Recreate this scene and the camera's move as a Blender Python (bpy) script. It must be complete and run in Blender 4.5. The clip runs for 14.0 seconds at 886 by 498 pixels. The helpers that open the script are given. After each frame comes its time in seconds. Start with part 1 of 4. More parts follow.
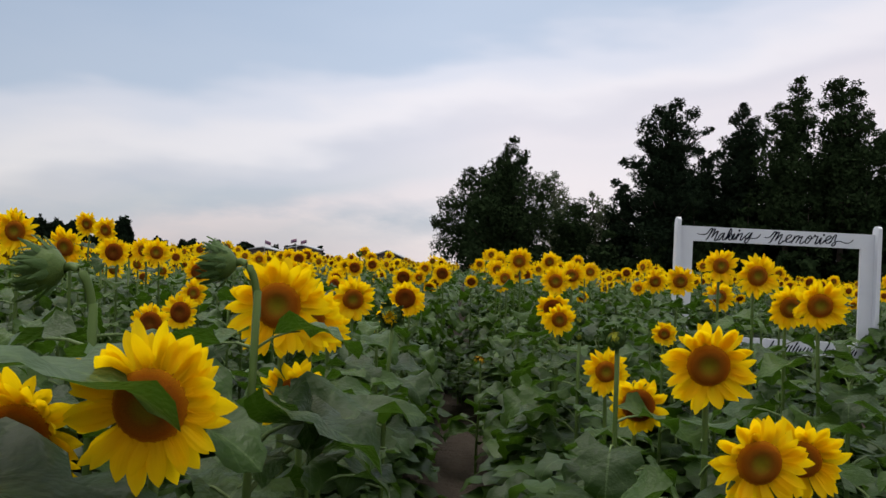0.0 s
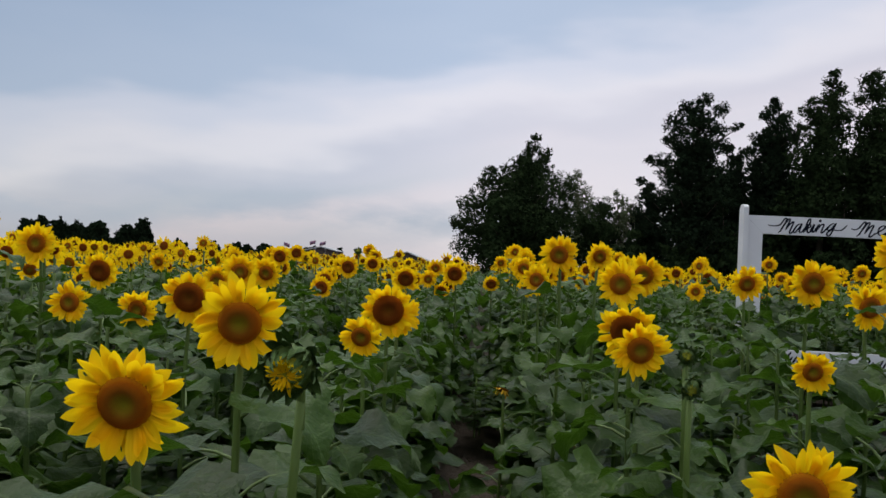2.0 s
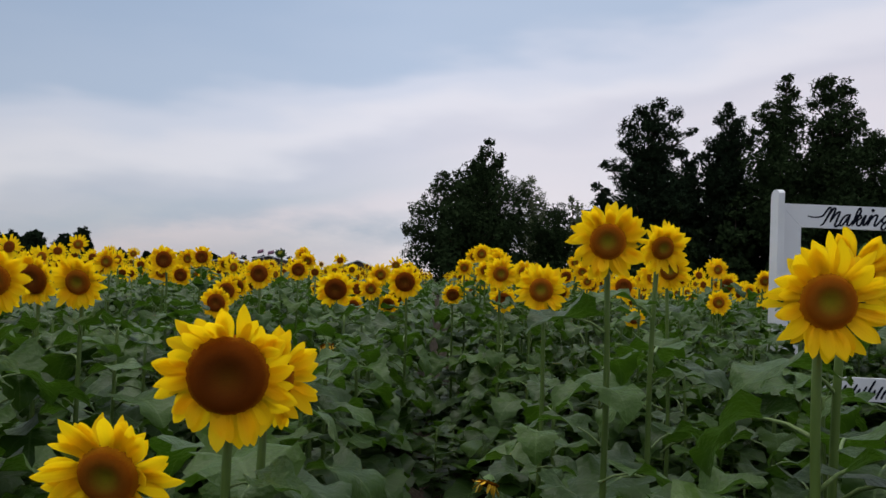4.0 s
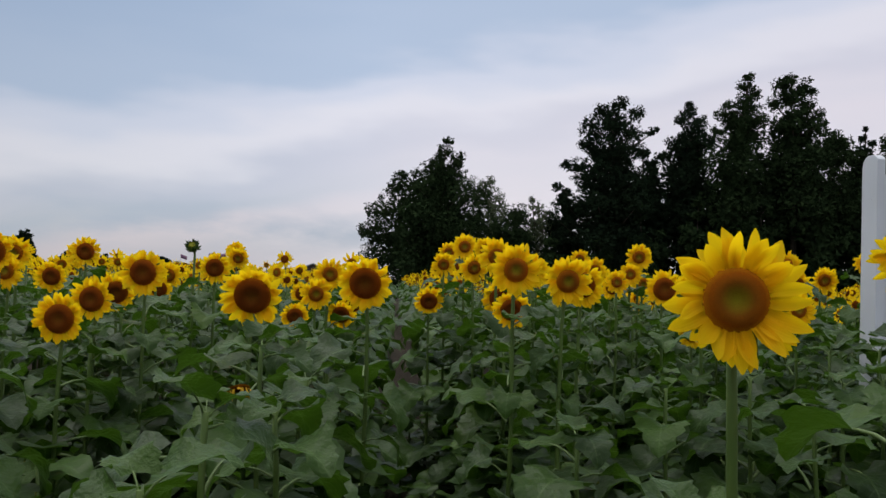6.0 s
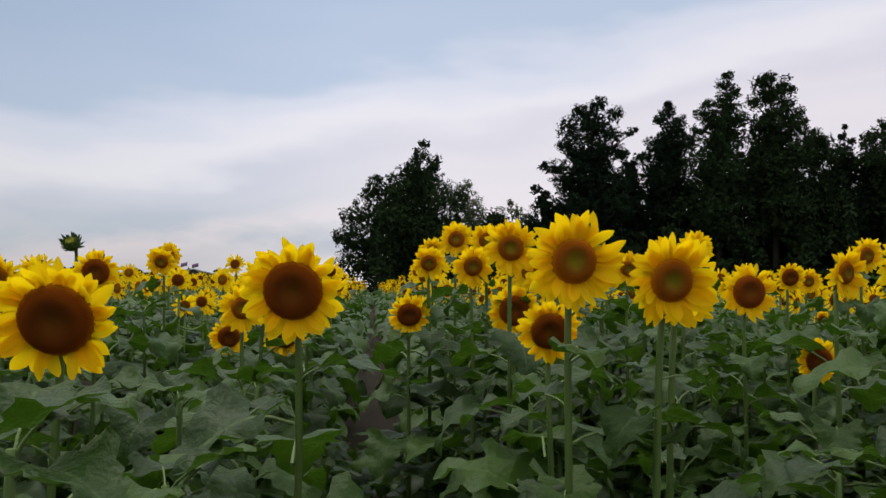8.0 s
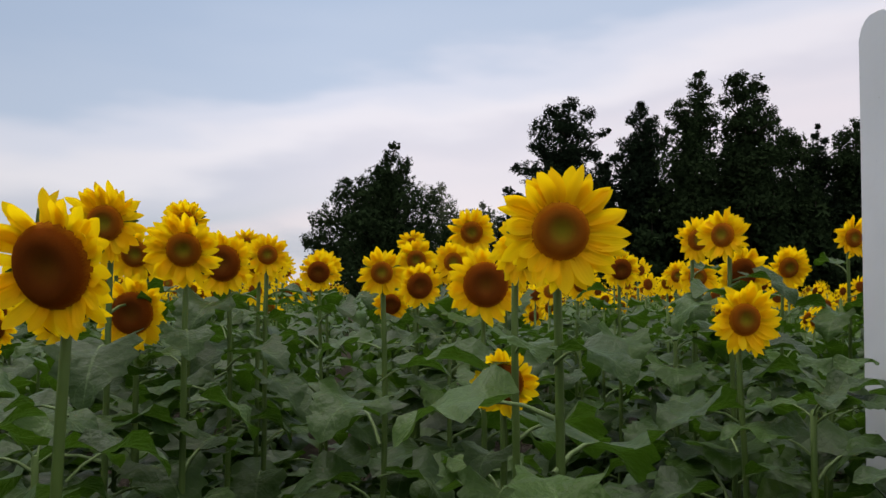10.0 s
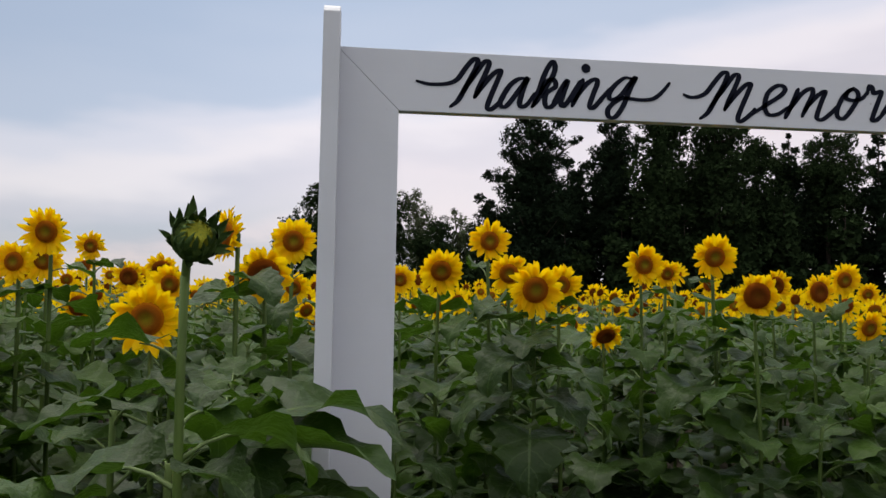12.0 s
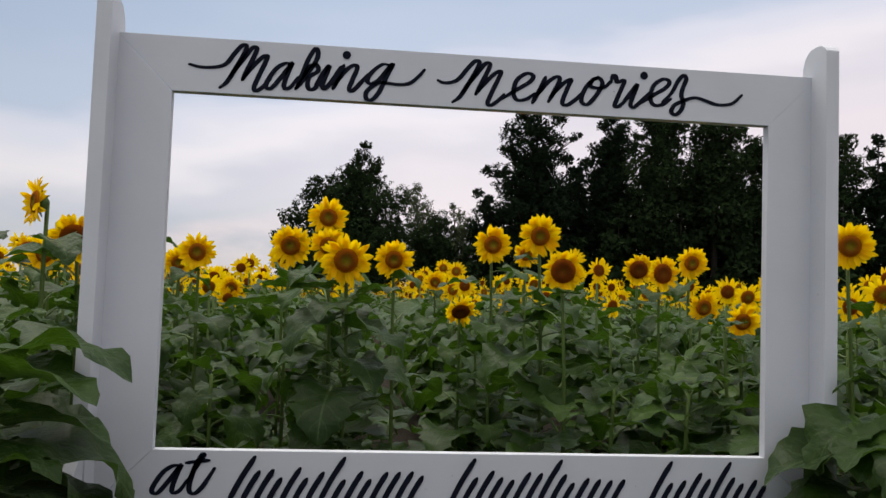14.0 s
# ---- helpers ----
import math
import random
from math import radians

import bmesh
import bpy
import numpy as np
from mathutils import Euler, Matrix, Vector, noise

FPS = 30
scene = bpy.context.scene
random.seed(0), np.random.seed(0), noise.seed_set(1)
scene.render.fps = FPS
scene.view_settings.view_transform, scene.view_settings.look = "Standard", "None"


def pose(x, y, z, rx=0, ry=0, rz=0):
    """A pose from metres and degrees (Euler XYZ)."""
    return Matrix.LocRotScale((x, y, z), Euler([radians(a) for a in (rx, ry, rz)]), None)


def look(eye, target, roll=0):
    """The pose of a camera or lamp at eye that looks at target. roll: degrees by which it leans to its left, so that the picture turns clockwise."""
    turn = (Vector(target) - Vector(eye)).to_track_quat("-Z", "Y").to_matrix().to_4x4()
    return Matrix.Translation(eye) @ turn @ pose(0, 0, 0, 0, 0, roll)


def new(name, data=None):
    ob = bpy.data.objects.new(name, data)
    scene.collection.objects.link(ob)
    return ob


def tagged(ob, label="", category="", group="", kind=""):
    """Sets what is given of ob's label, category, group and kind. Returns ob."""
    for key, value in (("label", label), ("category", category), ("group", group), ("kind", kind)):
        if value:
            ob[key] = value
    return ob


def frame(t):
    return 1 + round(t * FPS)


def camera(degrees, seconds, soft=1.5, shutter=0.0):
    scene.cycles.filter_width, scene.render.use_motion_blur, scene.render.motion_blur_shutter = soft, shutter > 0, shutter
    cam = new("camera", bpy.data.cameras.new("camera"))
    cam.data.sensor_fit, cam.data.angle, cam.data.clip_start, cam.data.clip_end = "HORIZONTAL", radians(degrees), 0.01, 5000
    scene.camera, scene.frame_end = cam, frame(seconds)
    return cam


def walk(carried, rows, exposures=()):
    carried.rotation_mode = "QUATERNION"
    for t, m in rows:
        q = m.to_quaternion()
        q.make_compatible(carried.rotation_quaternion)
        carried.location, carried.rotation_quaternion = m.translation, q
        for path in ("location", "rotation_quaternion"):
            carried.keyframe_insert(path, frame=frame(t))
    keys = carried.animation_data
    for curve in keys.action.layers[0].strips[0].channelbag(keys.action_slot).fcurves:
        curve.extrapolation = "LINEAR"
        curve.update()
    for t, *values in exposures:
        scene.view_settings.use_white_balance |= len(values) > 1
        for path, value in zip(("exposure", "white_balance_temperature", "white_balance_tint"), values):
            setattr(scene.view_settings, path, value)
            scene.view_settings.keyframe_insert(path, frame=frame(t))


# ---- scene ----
cam = camera(58.0, 14.0, 1.5)
PATH = [
    (0, (-2.82, -10.01, 1.647), (-2.876, -8.011, 1.686), 2.9),
    (0.5, (-2.783, -9.617, 1.63), (-2.852, -7.619, 1.67), 2.8),
    (1, (-2.774, -9.208, 1.619), (-2.885, -7.211, 1.656), 2.9),
    (1.5, (-2.785, -8.73, 1.611), (-2.875, -6.732, 1.664), 2.7),
    (2, (-2.793, -8.27, 1.619), (-2.901, -6.273, 1.66), 2.8),
    (2.5, (-2.831, -7.788, 1.6), (-2.906, -5.79, 1.649), 2.6),
    (3, (-2.84, -7.278, 1.594), (-2.927, -5.281, 1.657), 2.5),
    (3.5, (-2.84, -6.779, 1.606), (-2.837, -4.78, 1.666), 2.3),
    (4, (-2.857, -6.287, 1.595), (-2.846, -4.288, 1.663), 2.4),
    (4.2, (-2.876, -6.086, 1.58), (-2.824, -4.088, 1.652), 2.2),
    (6.5, (-2.948, -4.071, 1.571), (-2.828, -2.077, 1.655), 2.1),
    (7, (-2.965, -3.696, 1.581), (-2.865, -1.701, 1.679), 2.1),
    (7.2, (-2.979, -3.546, 1.573), (-2.837, -1.554, 1.67), 1.8),
    (9.3, (-2.295, -2.297, 1.552), (-2.089, -0.311, 1.657), 0.6),
    (9.5, (-2.15, -2.242, 1.539), (-1.93, -0.257, 1.654), 0.5),
    (9.7, (-2.01, -2.223, 1.547), (-1.815, -0.235, 1.662), 1.1),
    (10, (-1.728, -2.192, 1.545), (-1.517, -0.206, 1.654), 0.6),
    (10.5, (-1.29, -2.194, 1.537), (-1.083, -0.209, 1.666), 0.5),
    (11, (-0.873, -2.195, 1.541), (-0.663, -0.21, 1.668), 0.8),
    (11.5, (-0.466, -2.269, 1.559), (-0.254, -0.284, 1.686), 0.9),
    (12, (-0.129, -2.325, 1.547), (0.099, -0.342, 1.673), 1.0),
    (12.5, (0.196, -2.413, 1.544), (0.381, -0.425, 1.669), 1.2),
    (13, (0.458, -2.449, 1.503), (0.618, -0.459, 1.625), 1.6),
    (13.5, (0.574, -2.551, 1.476), (0.732, -0.56, 1.591), 1.8),
    (14, (0.635, -2.675, 1.461), (0.842, -0.689, 1.575), 2.0),
]
walk(cam, [(t, look(eye, target, roll)) for t, eye, target, roll in PATH],
     ((0, 0.13, 6700, 9), (0.6, 0.0, 6600, 9), (3, -0.04, 6450, 9), (6.5, -0.06, 6400, 9), (7.2, 0.0, 6500, 9), (9.5, 0.08, 6650, 10), (14, 0.14, 6850, 11)))

# ---- sky and light ----
SUN_EL, SUN_AZ = 66.0, 328.0      # the veiled sun stands high over the far side of the field
world = bpy.data.worlds.new("overcast_sky")
scene.world = world
world.use_nodes = True
wn, wl = world.node_tree.nodes, world.node_tree.links
wn.clear()
w_out = wn.new("ShaderNodeOutputWorld")
w_bg = wn.new("ShaderNodeBackground")
w_bg.inputs["Strength"].default_value = 1.0
w_sky = wn.new("ShaderNodeTexSky")
w_sky.sky_type = "NISHITA"
w_sky.sun_disc = False
w_sky.sun_elevation = radians(SUN_EL)
w_sky.sun_rotation = radians(SUN_AZ)
w_tc = wn.new("ShaderNodeTexCoord")
w_sep = wn.new("ShaderNodeSeparateXYZ")
wl.new(w_tc.outputs["Generated"], w_sep.inputs[0])


def wmath(op, a, b=None):
    n = wn.new("ShaderNodeMath")
    n.operation = op
    for slot, v in ((0, a), (1, b)):
        if v is None:
            continue
        if isinstance(v, (int, float)):
            n.inputs[slot].default_value = v
        else:
            wl.new(v, n.inputs[slot])
    return n.outputs[0]


def wnoise(scale, stretch, detail, offset):
    m = wn.new("ShaderNodeMapping")
    m.inputs["Scale"].default_value = (1.0, 1.0, stretch)
    m.inputs["Location"].default_value = offset
    n = wn.new("ShaderNodeTexNoise")
    n.inputs["Scale"].default_value = scale
    n.inputs["Detail"].default_value = detail
    n.inputs["Roughness"].default_value = 0.55
    wl.new(w_tc.outputs["Generated"], m.inputs["Vector"])
    wl.new(m.outputs[0], n.inputs["Vector"])
    return n.outputs["Fac"]


# cloud layers: soft banks that tilt the height at which each colour sits
bank = wnoise(2.2, 3.5, 3.0, (3.1, 0.4, 1.7))
fine = wnoise(5.0, 3.2, 3.0, (0.3, 2.2, 5.1))
shift = wmath("ADD", wmath("MULTIPLY", wmath("SUBTRACT", bank, 0.5), 0.12), wmath("MULTIPLY", wmath("SUBTRACT", fine, 0.5), 0.07))
height = wmath("ADD", wmath("ADD", w_sep.outputs["Z"], shift), wmath("MULTIPLY", w_sep.outputs["X"], -0.20))
w_ramp = wn.new("ShaderNodeValToRGB")
w_ramp.color_ramp.interpolation = "EASE"
stops = [(0.0, (0.54, 0.50, 0.56)), (0.05, (0.48, 0.47, 0.54)), (0.09, (0.58, 0.53, 0.59)), (0.125, (0.45, 0.475, 0.56)), (0.155, (0.50, 0.51, 0.60)),
         (0.20, (0.73, 0.70, 0.75)), (0.24, (0.62, 0.63, 0.72)), (0.28, (0.43, 0.50, 0.63)), (0.38, (0.37, 0.455, 0.60)), (0.44, (0.41, 0.50, 0.63)),
         (0.56, (0.82, 0.86, 0.90)), (0.8, (1.62, 1.62, 1.59)), (1.0, (2.10, 2.07, 2.02))]
ramp_e = w_ramp.color_ramp.elements
while len(ramp_e) < len(stops):
    ramp_e.new(0.5)
for e, (p, c) in zip(ramp_e, stops):
    e.position, e.color = p, (*c, 1.0)
wl.new(height, w_ramp.inputs["Fac"])
w_mix = wn.new("ShaderNodeMixRGB")
w_mix.blend_type = "ADD"
w_mix.inputs["Fac"].default_value = 0.02
side = wmath("MINIMUM", wmath("MAXIMUM", wmath("ADD", wmath("MULTIPLY", w_sep.outputs["X"], 0.44), 1.0), 0.76), 0.98)
w_side = wn.new("ShaderNodeMixRGB")
w_side.blend_type = "MULTIPLY"
w_side.inputs["Fac"].default_value = 1.0
# the pink-white glow low in the sky ahead and to the east
glow = wmath("MINIMUM", wmath("MAXIMUM", wmath("MULTIPLY", wmath("ADD", w_sep.outputs["X"], 0.22), 3.5), 0.0), 1.0)
under = wmath("MINIMUM", wmath("MAXIMUM", wmath("MULTIPLY", wmath("SUBTRACT", 0.21, height), 14.0), 0.0), 1.0)
w_glow = wn.new("ShaderNodeMixRGB")
wl.new(wmath("MULTIPLY", wmath("MULTIPLY", glow, under), 0.8), w_glow.inputs["Fac"])
wl.new(w_ramp.outputs["Color"], w_glow.inputs["Color1"])
w_glow.inputs["Color2"].default_value = (0.75, 0.68, 0.72, 1.0)
wl.new(w_glow.outputs["Color"], w_side.inputs["Color1"])
wl.new(side, w_side.inputs["Color2"])
# ragged grey cumulus low over the horizon
puff = wmath("MINIMUM", wmath("MAXIMUM", wmath("MULTIPLY", wmath("SUBTRACT", wnoise(5.5, 3.0, 6.0, (1.9, 0.7, 0.2)), 0.455), 7.0), 0.0), 1.0)
low = wmath("MAXIMUM", wmath("SUBTRACT", 1.0, wmath("DIVIDE", wmath("ABSOLUTE", wmath("SUBTRACT", w_sep.outputs["Z"], 0.052)), 0.045)), 0.0)
w_puff = wn.new("ShaderNodeMixRGB")
wl.new(wmath("MULTIPLY", wmath("MULTIPLY", puff, low), 0.75), w_puff.inputs["Fac"])
wl.new(w_side.outputs["Color"], w_puff.inputs["Color1"])
w_puff.inputs["Color2"].default_value = (0.30, 0.35, 0.45, 1.0)
wl.new(w_puff.outputs["Color"], w_mix.inputs["Color1"])
wl.new(w_sky.outputs["Color"], w_mix.inputs["Color2"])
wl.new(w_mix.outputs["Color"], w_bg.inputs["Color"])
wl.new(w_bg.outputs[0], w_out.inputs["Surface"])

sun_data = bpy.data.lights.new("sun", "SUN")
sun_data.energy, sun_data.angle, sun_data.color = 0.9, radians(35), (1.0, 0.96, 0.90)
sun = new("sun", sun_data)
sun.matrix_world = look((-5.7, 9.1, 24), (0, 0, 0))
scene.view_settings.exposure = 0.0


# ---- materials ----
class Shader:
    """A node material with a Principled surface and short ways to wire it."""

    def __init__(self, name, rough=0.6, spec=0.4):
        self.mat = bpy.data.materials.new(name)
        self.mat.use_nodes = True
        self.n, self.l = self.mat.node_tree.nodes, self.mat.node_tree.links
        self.bsdf = self.n["Principled BSDF"]
        self.bsdf.inputs["Roughness"].default_value = rough
        self.bsdf.inputs["Specular IOR Level"].default_value = spec

    def put(self, v, socket):
        if isinstance(v, (int, float)):
            socket.default_value = v
        elif isinstance(v, tuple):
            socket.default_value = (*v, 1.0) if len(v) == 3 and socket.type == "RGBA" else v
        else:
            self.l.new(v, socket)

    def math(self, op, a, b=0.0, clamp=False):
        n = self.n.new("ShaderNodeMath")
        n.operation, n.use_clamp = op, clamp
        self.put(a, n.inputs[0]), self.put(b, n.inputs[1])
        return n.outputs[0]

    def noise(self, scale, detail=3.0, coord="Object", stretch=(1, 1, 1)):
        tc, m, n = self.n.new("ShaderNodeTexCoord"), self.n.new("ShaderNodeMapping"), self.n.new("ShaderNodeTexNoise")
        m.inputs["Scale"].default_value = stretch
        n.inputs["Scale"].default_value, n.inputs["Detail"].default_value = scale, detail
        self.l.new(tc.outputs[coord], m.inputs["Vector"])
        self.l.new(m.outputs[0], n.inputs["Vector"])
        return n.outputs["Fac"]

    def voronoi(self, scale, coord="Object"):
        tc, n = self.n.new("ShaderNodeTexCoord"), self.n.new("ShaderNodeTexVoronoi")
        n.inputs["Scale"].default_value = scale
        self.l.new(tc.outputs[coord], n.inputs["Vector"])
        return n.outputs["Distance"]

    def ramp(self, fac, *stops):
        n = self.n.new("ShaderNodeValToRGB")
        e = n.color_ramp.elements
        while len(e) < len(stops):
            e.new(0.5)
        for el, (p, c) in zip(e, stops):
            el.position, el.color = p, (*c, 1.0)
        self.put(fac, n.inputs["Fac"])
        return n.outputs["Color"]

    def mix(self, fac, a, b, blend="MIX"):
        n = self.n.new("ShaderNodeMixRGB")
        n.blend_type = blend
        self.put(fac, n.inputs["Fac"]), self.put(a, n.inputs["Color1"]), self.put(b, n.inputs["Color2"])
        return n.outputs["Color"]

    def uv(self):
        tc, s = self.n.new("ShaderNodeTexCoord"), self.n.new("ShaderNodeSeparateXYZ")
        self.l.new(tc.outputs["UV"], s.inputs[0])
        return s.outputs["X"], s.outputs["Y"]

    def rnd(self):
        """A number for each object and each piece of a joined mesh."""
        o, g = self.n.new("ShaderNodeObjectInfo"), self.n.new("ShaderNodeNewGeometry")
        return self.math("FRACT", self.math("ADD", o.outputs["Random"], g.outputs["Random Per Island"]))

    def bump(self, height, strength, distance):
        n = self.n.new("ShaderNodeBump")
        n.inputs["Strength"].default_value, n.inputs["Distance"].default_value = strength, distance
        self.put(height, n.inputs["Height"])
        self.l.new(n.outputs[0], self.bsdf.inputs["Normal"])

    def color(self, c):
        self.put(c, self.bsdf.inputs["Base Color"])
        return self

    def thin(self, color, amount):
        """Some light shines through, as in a leaf or a petal."""
        t, m = self.n.new("ShaderNodeBsdfTranslucent"), self.n.new("ShaderNodeMixShader")
        self.put(color, t.inputs["Color"])
        m.inputs["Fac"].default_value = amount
        self.l.new(self.bsdf.outputs[0], m.inputs[1])
        self.l.new(t.outputs[0], m.inputs[2])
        self.l.new(m.outputs[0], self.n["Material Output"].inputs["Surface"])


def leaf_material():
    s = Shader("sunflower_leaf", 0.42, 0.17)
    u, v = s.uv()
    av = s.math("ABSOLUTE", v)
    tone = s.ramp(s.rnd(), (0.0, (0.013, 0.030, 0.004)), (0.45, (0.022, 0.050, 0.006)), (0.85, (0.036, 0.078, 0.008)), (1.0, (0.049, 0.094, 0.008)))
    blotch = s.noise(18.0, 4.0)
    base = s.mix(s.math("MULTIPLY", blotch, 0.55), tone, (0.015, 0.032, 0.008))
    rib = s.math("LESS_THAN", av, 0.035)
    wave = s.math("FRACT", s.math("ADD", s.math("MULTIPLY", s.math("SUBTRACT", s.math("POWER", u, 0.8), s.math("MULTIPLY", av, 0.30)), 5.0), s.math("MULTIPLY", blotch, 0.12)))
    side = s.math("LESS_THAN", s.math("ABSOLUTE", s.math("SUBTRACT", wave, 0.5)), 0.045)
    vein = s.math("MAXIMUM", rib, s.math("MULTIPLY", side, 0.55))
    col = s.mix(s.math("MULTIPLY", vein, 0.26), base, (0.13, 0.20, 0.07))
    s.color(col)
    # the short pale hairs on the leaf catch the sky at low angles
    s.bsdf.inputs["Sheen Weight"].default_value = 0.24
    s.bsdf.inputs["Sheen Roughness"].default_value = 0.35
    s.bsdf.inputs["Sheen Tint"].default_value = (0.60, 0.78, 0.42, 1.0)
    quilt = s.math("ADD", s.math("MULTIPLY", s.noise(11.0, 2.0), 1.6), s.math("MULTIPLY", s.noise(60.0, 3.0), 0.15))
    s.bump(s.math("SUBTRACT", quilt, s.math("MULTIPLY", vein, 0.4)), 0.34, 0.012)
    s.thin(s.mix(0.7, col, (0.080, 0.190, 0.008)), 0.22)
    return s.mat


def petal_material():
    s = Shader("petal", 0.62, 0.10)
    u, v = s.uv()
    tone = s.ramp(s.rnd(), (0.0, (0.93, 0.55, 0.004)), (0.6, (0.95, 0.61, 0.005)), (1.0, (0.95, 0.65, 0.009)))
    root = s.math("MULTIPLY", s.math("POWER", s.math("SUBTRACT", 1.0, u, True), 2.5), 0.28)
    col = s.mix(root, tone, (0.68, 0.25, 0.004))
    streak = s.math("SINE", s.math("MULTIPLY", v, 16.0))
    col = s.mix(s.math("MULTIPLY", s.math("ADD", streak, 1.0), 0.03), col, (0.60, 0.28, 0.004))
    s.color(col)
    s.bump(streak, 0.18, 0.0012)
    s.thin((1.0, 0.71, 0.006), 0.55)
    return s.mat


def disc_material(name, stops):
    s = Shader(name, 0.9, 0.04)
    u, v = s.uv()
    col = s.ramp(s.math("ADD", u, s.math("MULTIPLY", s.math("SUBTRACT", s.noise(60.0, 2.0), 0.5), 0.18)), *stops)
    dots = s.voronoi(85.0)
    s.put(s.mix(0.35, col, s.mix(s.math("MULTIPLY", dots, 1.3, True), (0.01, 0.004, 0.002), col)), s.bsdf.inputs["Base Color"])
    s.bump(dots, 0.45, 0.003)
    return s.mat


def plain_material(name, a, b, scale, rough=0.6, spec=0.3, bump=0.0, stretch=(1, 1, 1)):
    s = Shader(name, rough, spec)
    f = s.noise(scale, 5.0, stretch=stretch)
    s.color(s.ramp(f, (0.3, a), (0.7, b)))
    if bump:
        s.bump(f, 0.7, bump)
    return s.mat


def soil_material():
    s = Shader("soil", 0.95, 0.1)
    big, fine = s.noise(1.3, 4.0), s.noise(35.0, 6.0)
    s.color(s.mix(fine, s.ramp(big, (0.3, (0.028, 0.022, 0.017)), (0.7, (0.050, 0.040, 0.031))), (0.072, 0.057, 0.045)))
    s.bump(s.math("ADD", fine, s.math("MULTIPLY", s.noise(9.0, 4.0), 1.5)), 1.0, 0.03)
    return s.mat


def paint_material():
    s = Shader("white_painted_board", 0.42, 0.4)
    grain = s.noise(14.0, 4.0, stretch=(0.25, 3, 3))
    dirt = s.noise(3.5, 6.0)
    spots = s.math("GREATER_THAN", s.noise(46.0, 3.0), 0.745)
    col = s.mix(s.math("MULTIPLY", s.math("SUBTRACT", dirt, 0.42, True), 0.9), (0.575, 0.59, 0.64), (0.45, 0.46, 0.49))
    col = s.mix(s.math("MULTIPLY", grain, 0.18), col, (0.60, 0.60, 0.60))
    s.color(s.mix(s.math("MULTIPLY", spots, 0.65), col, (0.25, 0.23, 0.20)))
    s.bump(grain, 0.25, 0.002)
    return s.mat


def crown_material(name, dark, light):
    s = Shader(name, 1.0, 0.0)
    s.color(s.mix(s.noise(0.35, 3.0), s.ramp(s.rnd(), (0.0, dark), (1.0, light)), dark))
    return s.mat


LEAF = leaf_material()
PETAL = petal_material()
DISC_LIGHT = disc_material("young_disc", ((0.0, (0.210, 0.170, 0.010)), (0.28, (0.200, 0.125, 0.008)), (0.50, (0.210, 0.068, 0.006)), (0.80, (0.300, 0.080, 0.005)), (1.0, (0.560, 0.220, 0.006))))
DISC_DARK = disc_material("ripe_disc", ((0.0, (0.150, 0.055, 0.006)), (0.5, (0.135, 0.032, 0.004)), (0.85, (0.210, 0.048, 0.004)), (1.0, (0.480, 0.170, 0.006))))
STEM = plain_material("green_stem", (0.050, 0.086, 0.014), (0.086, 0.136, 0.026), 30.0, 0.6, 0.3, 0.002, (1, 1, 0.2))
PETIOLE = plain_material("pale_leaf_stalk", (0.085, 0.130, 0.035), (0.135, 0.190, 0.065), 30.0, 0.55, 0.3, 0.002)
BRACT = plain_material("green_bract", (0.036, 0.076, 0.014), (0.070, 0.128, 0.026), 40.0, 0.6, 0.3, 0.002)
BUD_CORE = plain_material("folded_yellow_petal", (0.12, 0.17, 0.02), (0.38, 0.34, 0.02), 45.0, 0.7, 0.2, 0.002)
WITHER = plain_material("withered_petal", (0.45, 0.22, 0.01), (0.75, 0.45, 0.02), 60.0, 0.7, 0.2, 0.002)
SOIL = soil_material()
PAINT = paint_material()
INK = plain_material("black_lettering_paint", (0.006, 0.007, 0.014), (0.010, 0.012, 0.022), 25.0, 0.7, 0.05)
BARK = plain_material("bark", (0.028, 0.023, 0.018), (0.055, 0.045, 0.035), 6.0, 0.9, 0.1, 0.02, (1, 1, 0.2))
CROWN_BROAD = crown_material("broadleaf_crown", (0.015, 0.026, 0.011), (0.030, 0.048, 0.018))
CROWN_PINE = crown_material("pine_crown", (0.010, 0.018, 0.010), (0.018, 0.029, 0.014))
CROWN_PALE = crown_material("pale_crown", (0.055, 0.070, 0.036), (0.115, 0.140, 0.070))
METAL = plain_material("grey_sheet_metal", (0.30, 0.31, 0.33), (0.42, 0.43, 0.45), 2.0, 0.5, 0.5)
BOARD = plain_material("dark_barn_board", (0.05, 0.04, 0.04), (0.09, 0.07, 0.06), 3.0, 0.85, 0.2)
FLAG = plain_material("faded_flag_cloth", (0.10, 0.10, 0.20), (0.30, 0.12, 0.14), 3.0, 0.85, 0.1)


# ---- mesh helpers ----
def tube(v, f, pts, radii, sides=6):
    """Adds a tapered tube through pts to the lists v and f."""
    base = len(v)
    for k, p in enumerate(pts):
        d = (pts[min(k + 1, len(pts) - 1)] - pts[max(k - 1, 0)]).normalized()
        a = d.orthogonal().normalized()
        b = d.cross(a)
        for s in range(sides):
            w = 2 * math.pi * s / sides
            v.append(p + (a * math.cos(w) + b * math.sin(w)) * radii[k])
    for k in range(len(pts) - 1):
        for s in range(sides):
            s2 = (s + 1) % sides
            f.append((base + k * sides + s, base + k * sides + s2, base + (k + 1) * sides + s2, base + (k + 1) * sides + s))
    f.append(tuple(base + (len(pts) - 1) * sides + s for s in range(sides)))


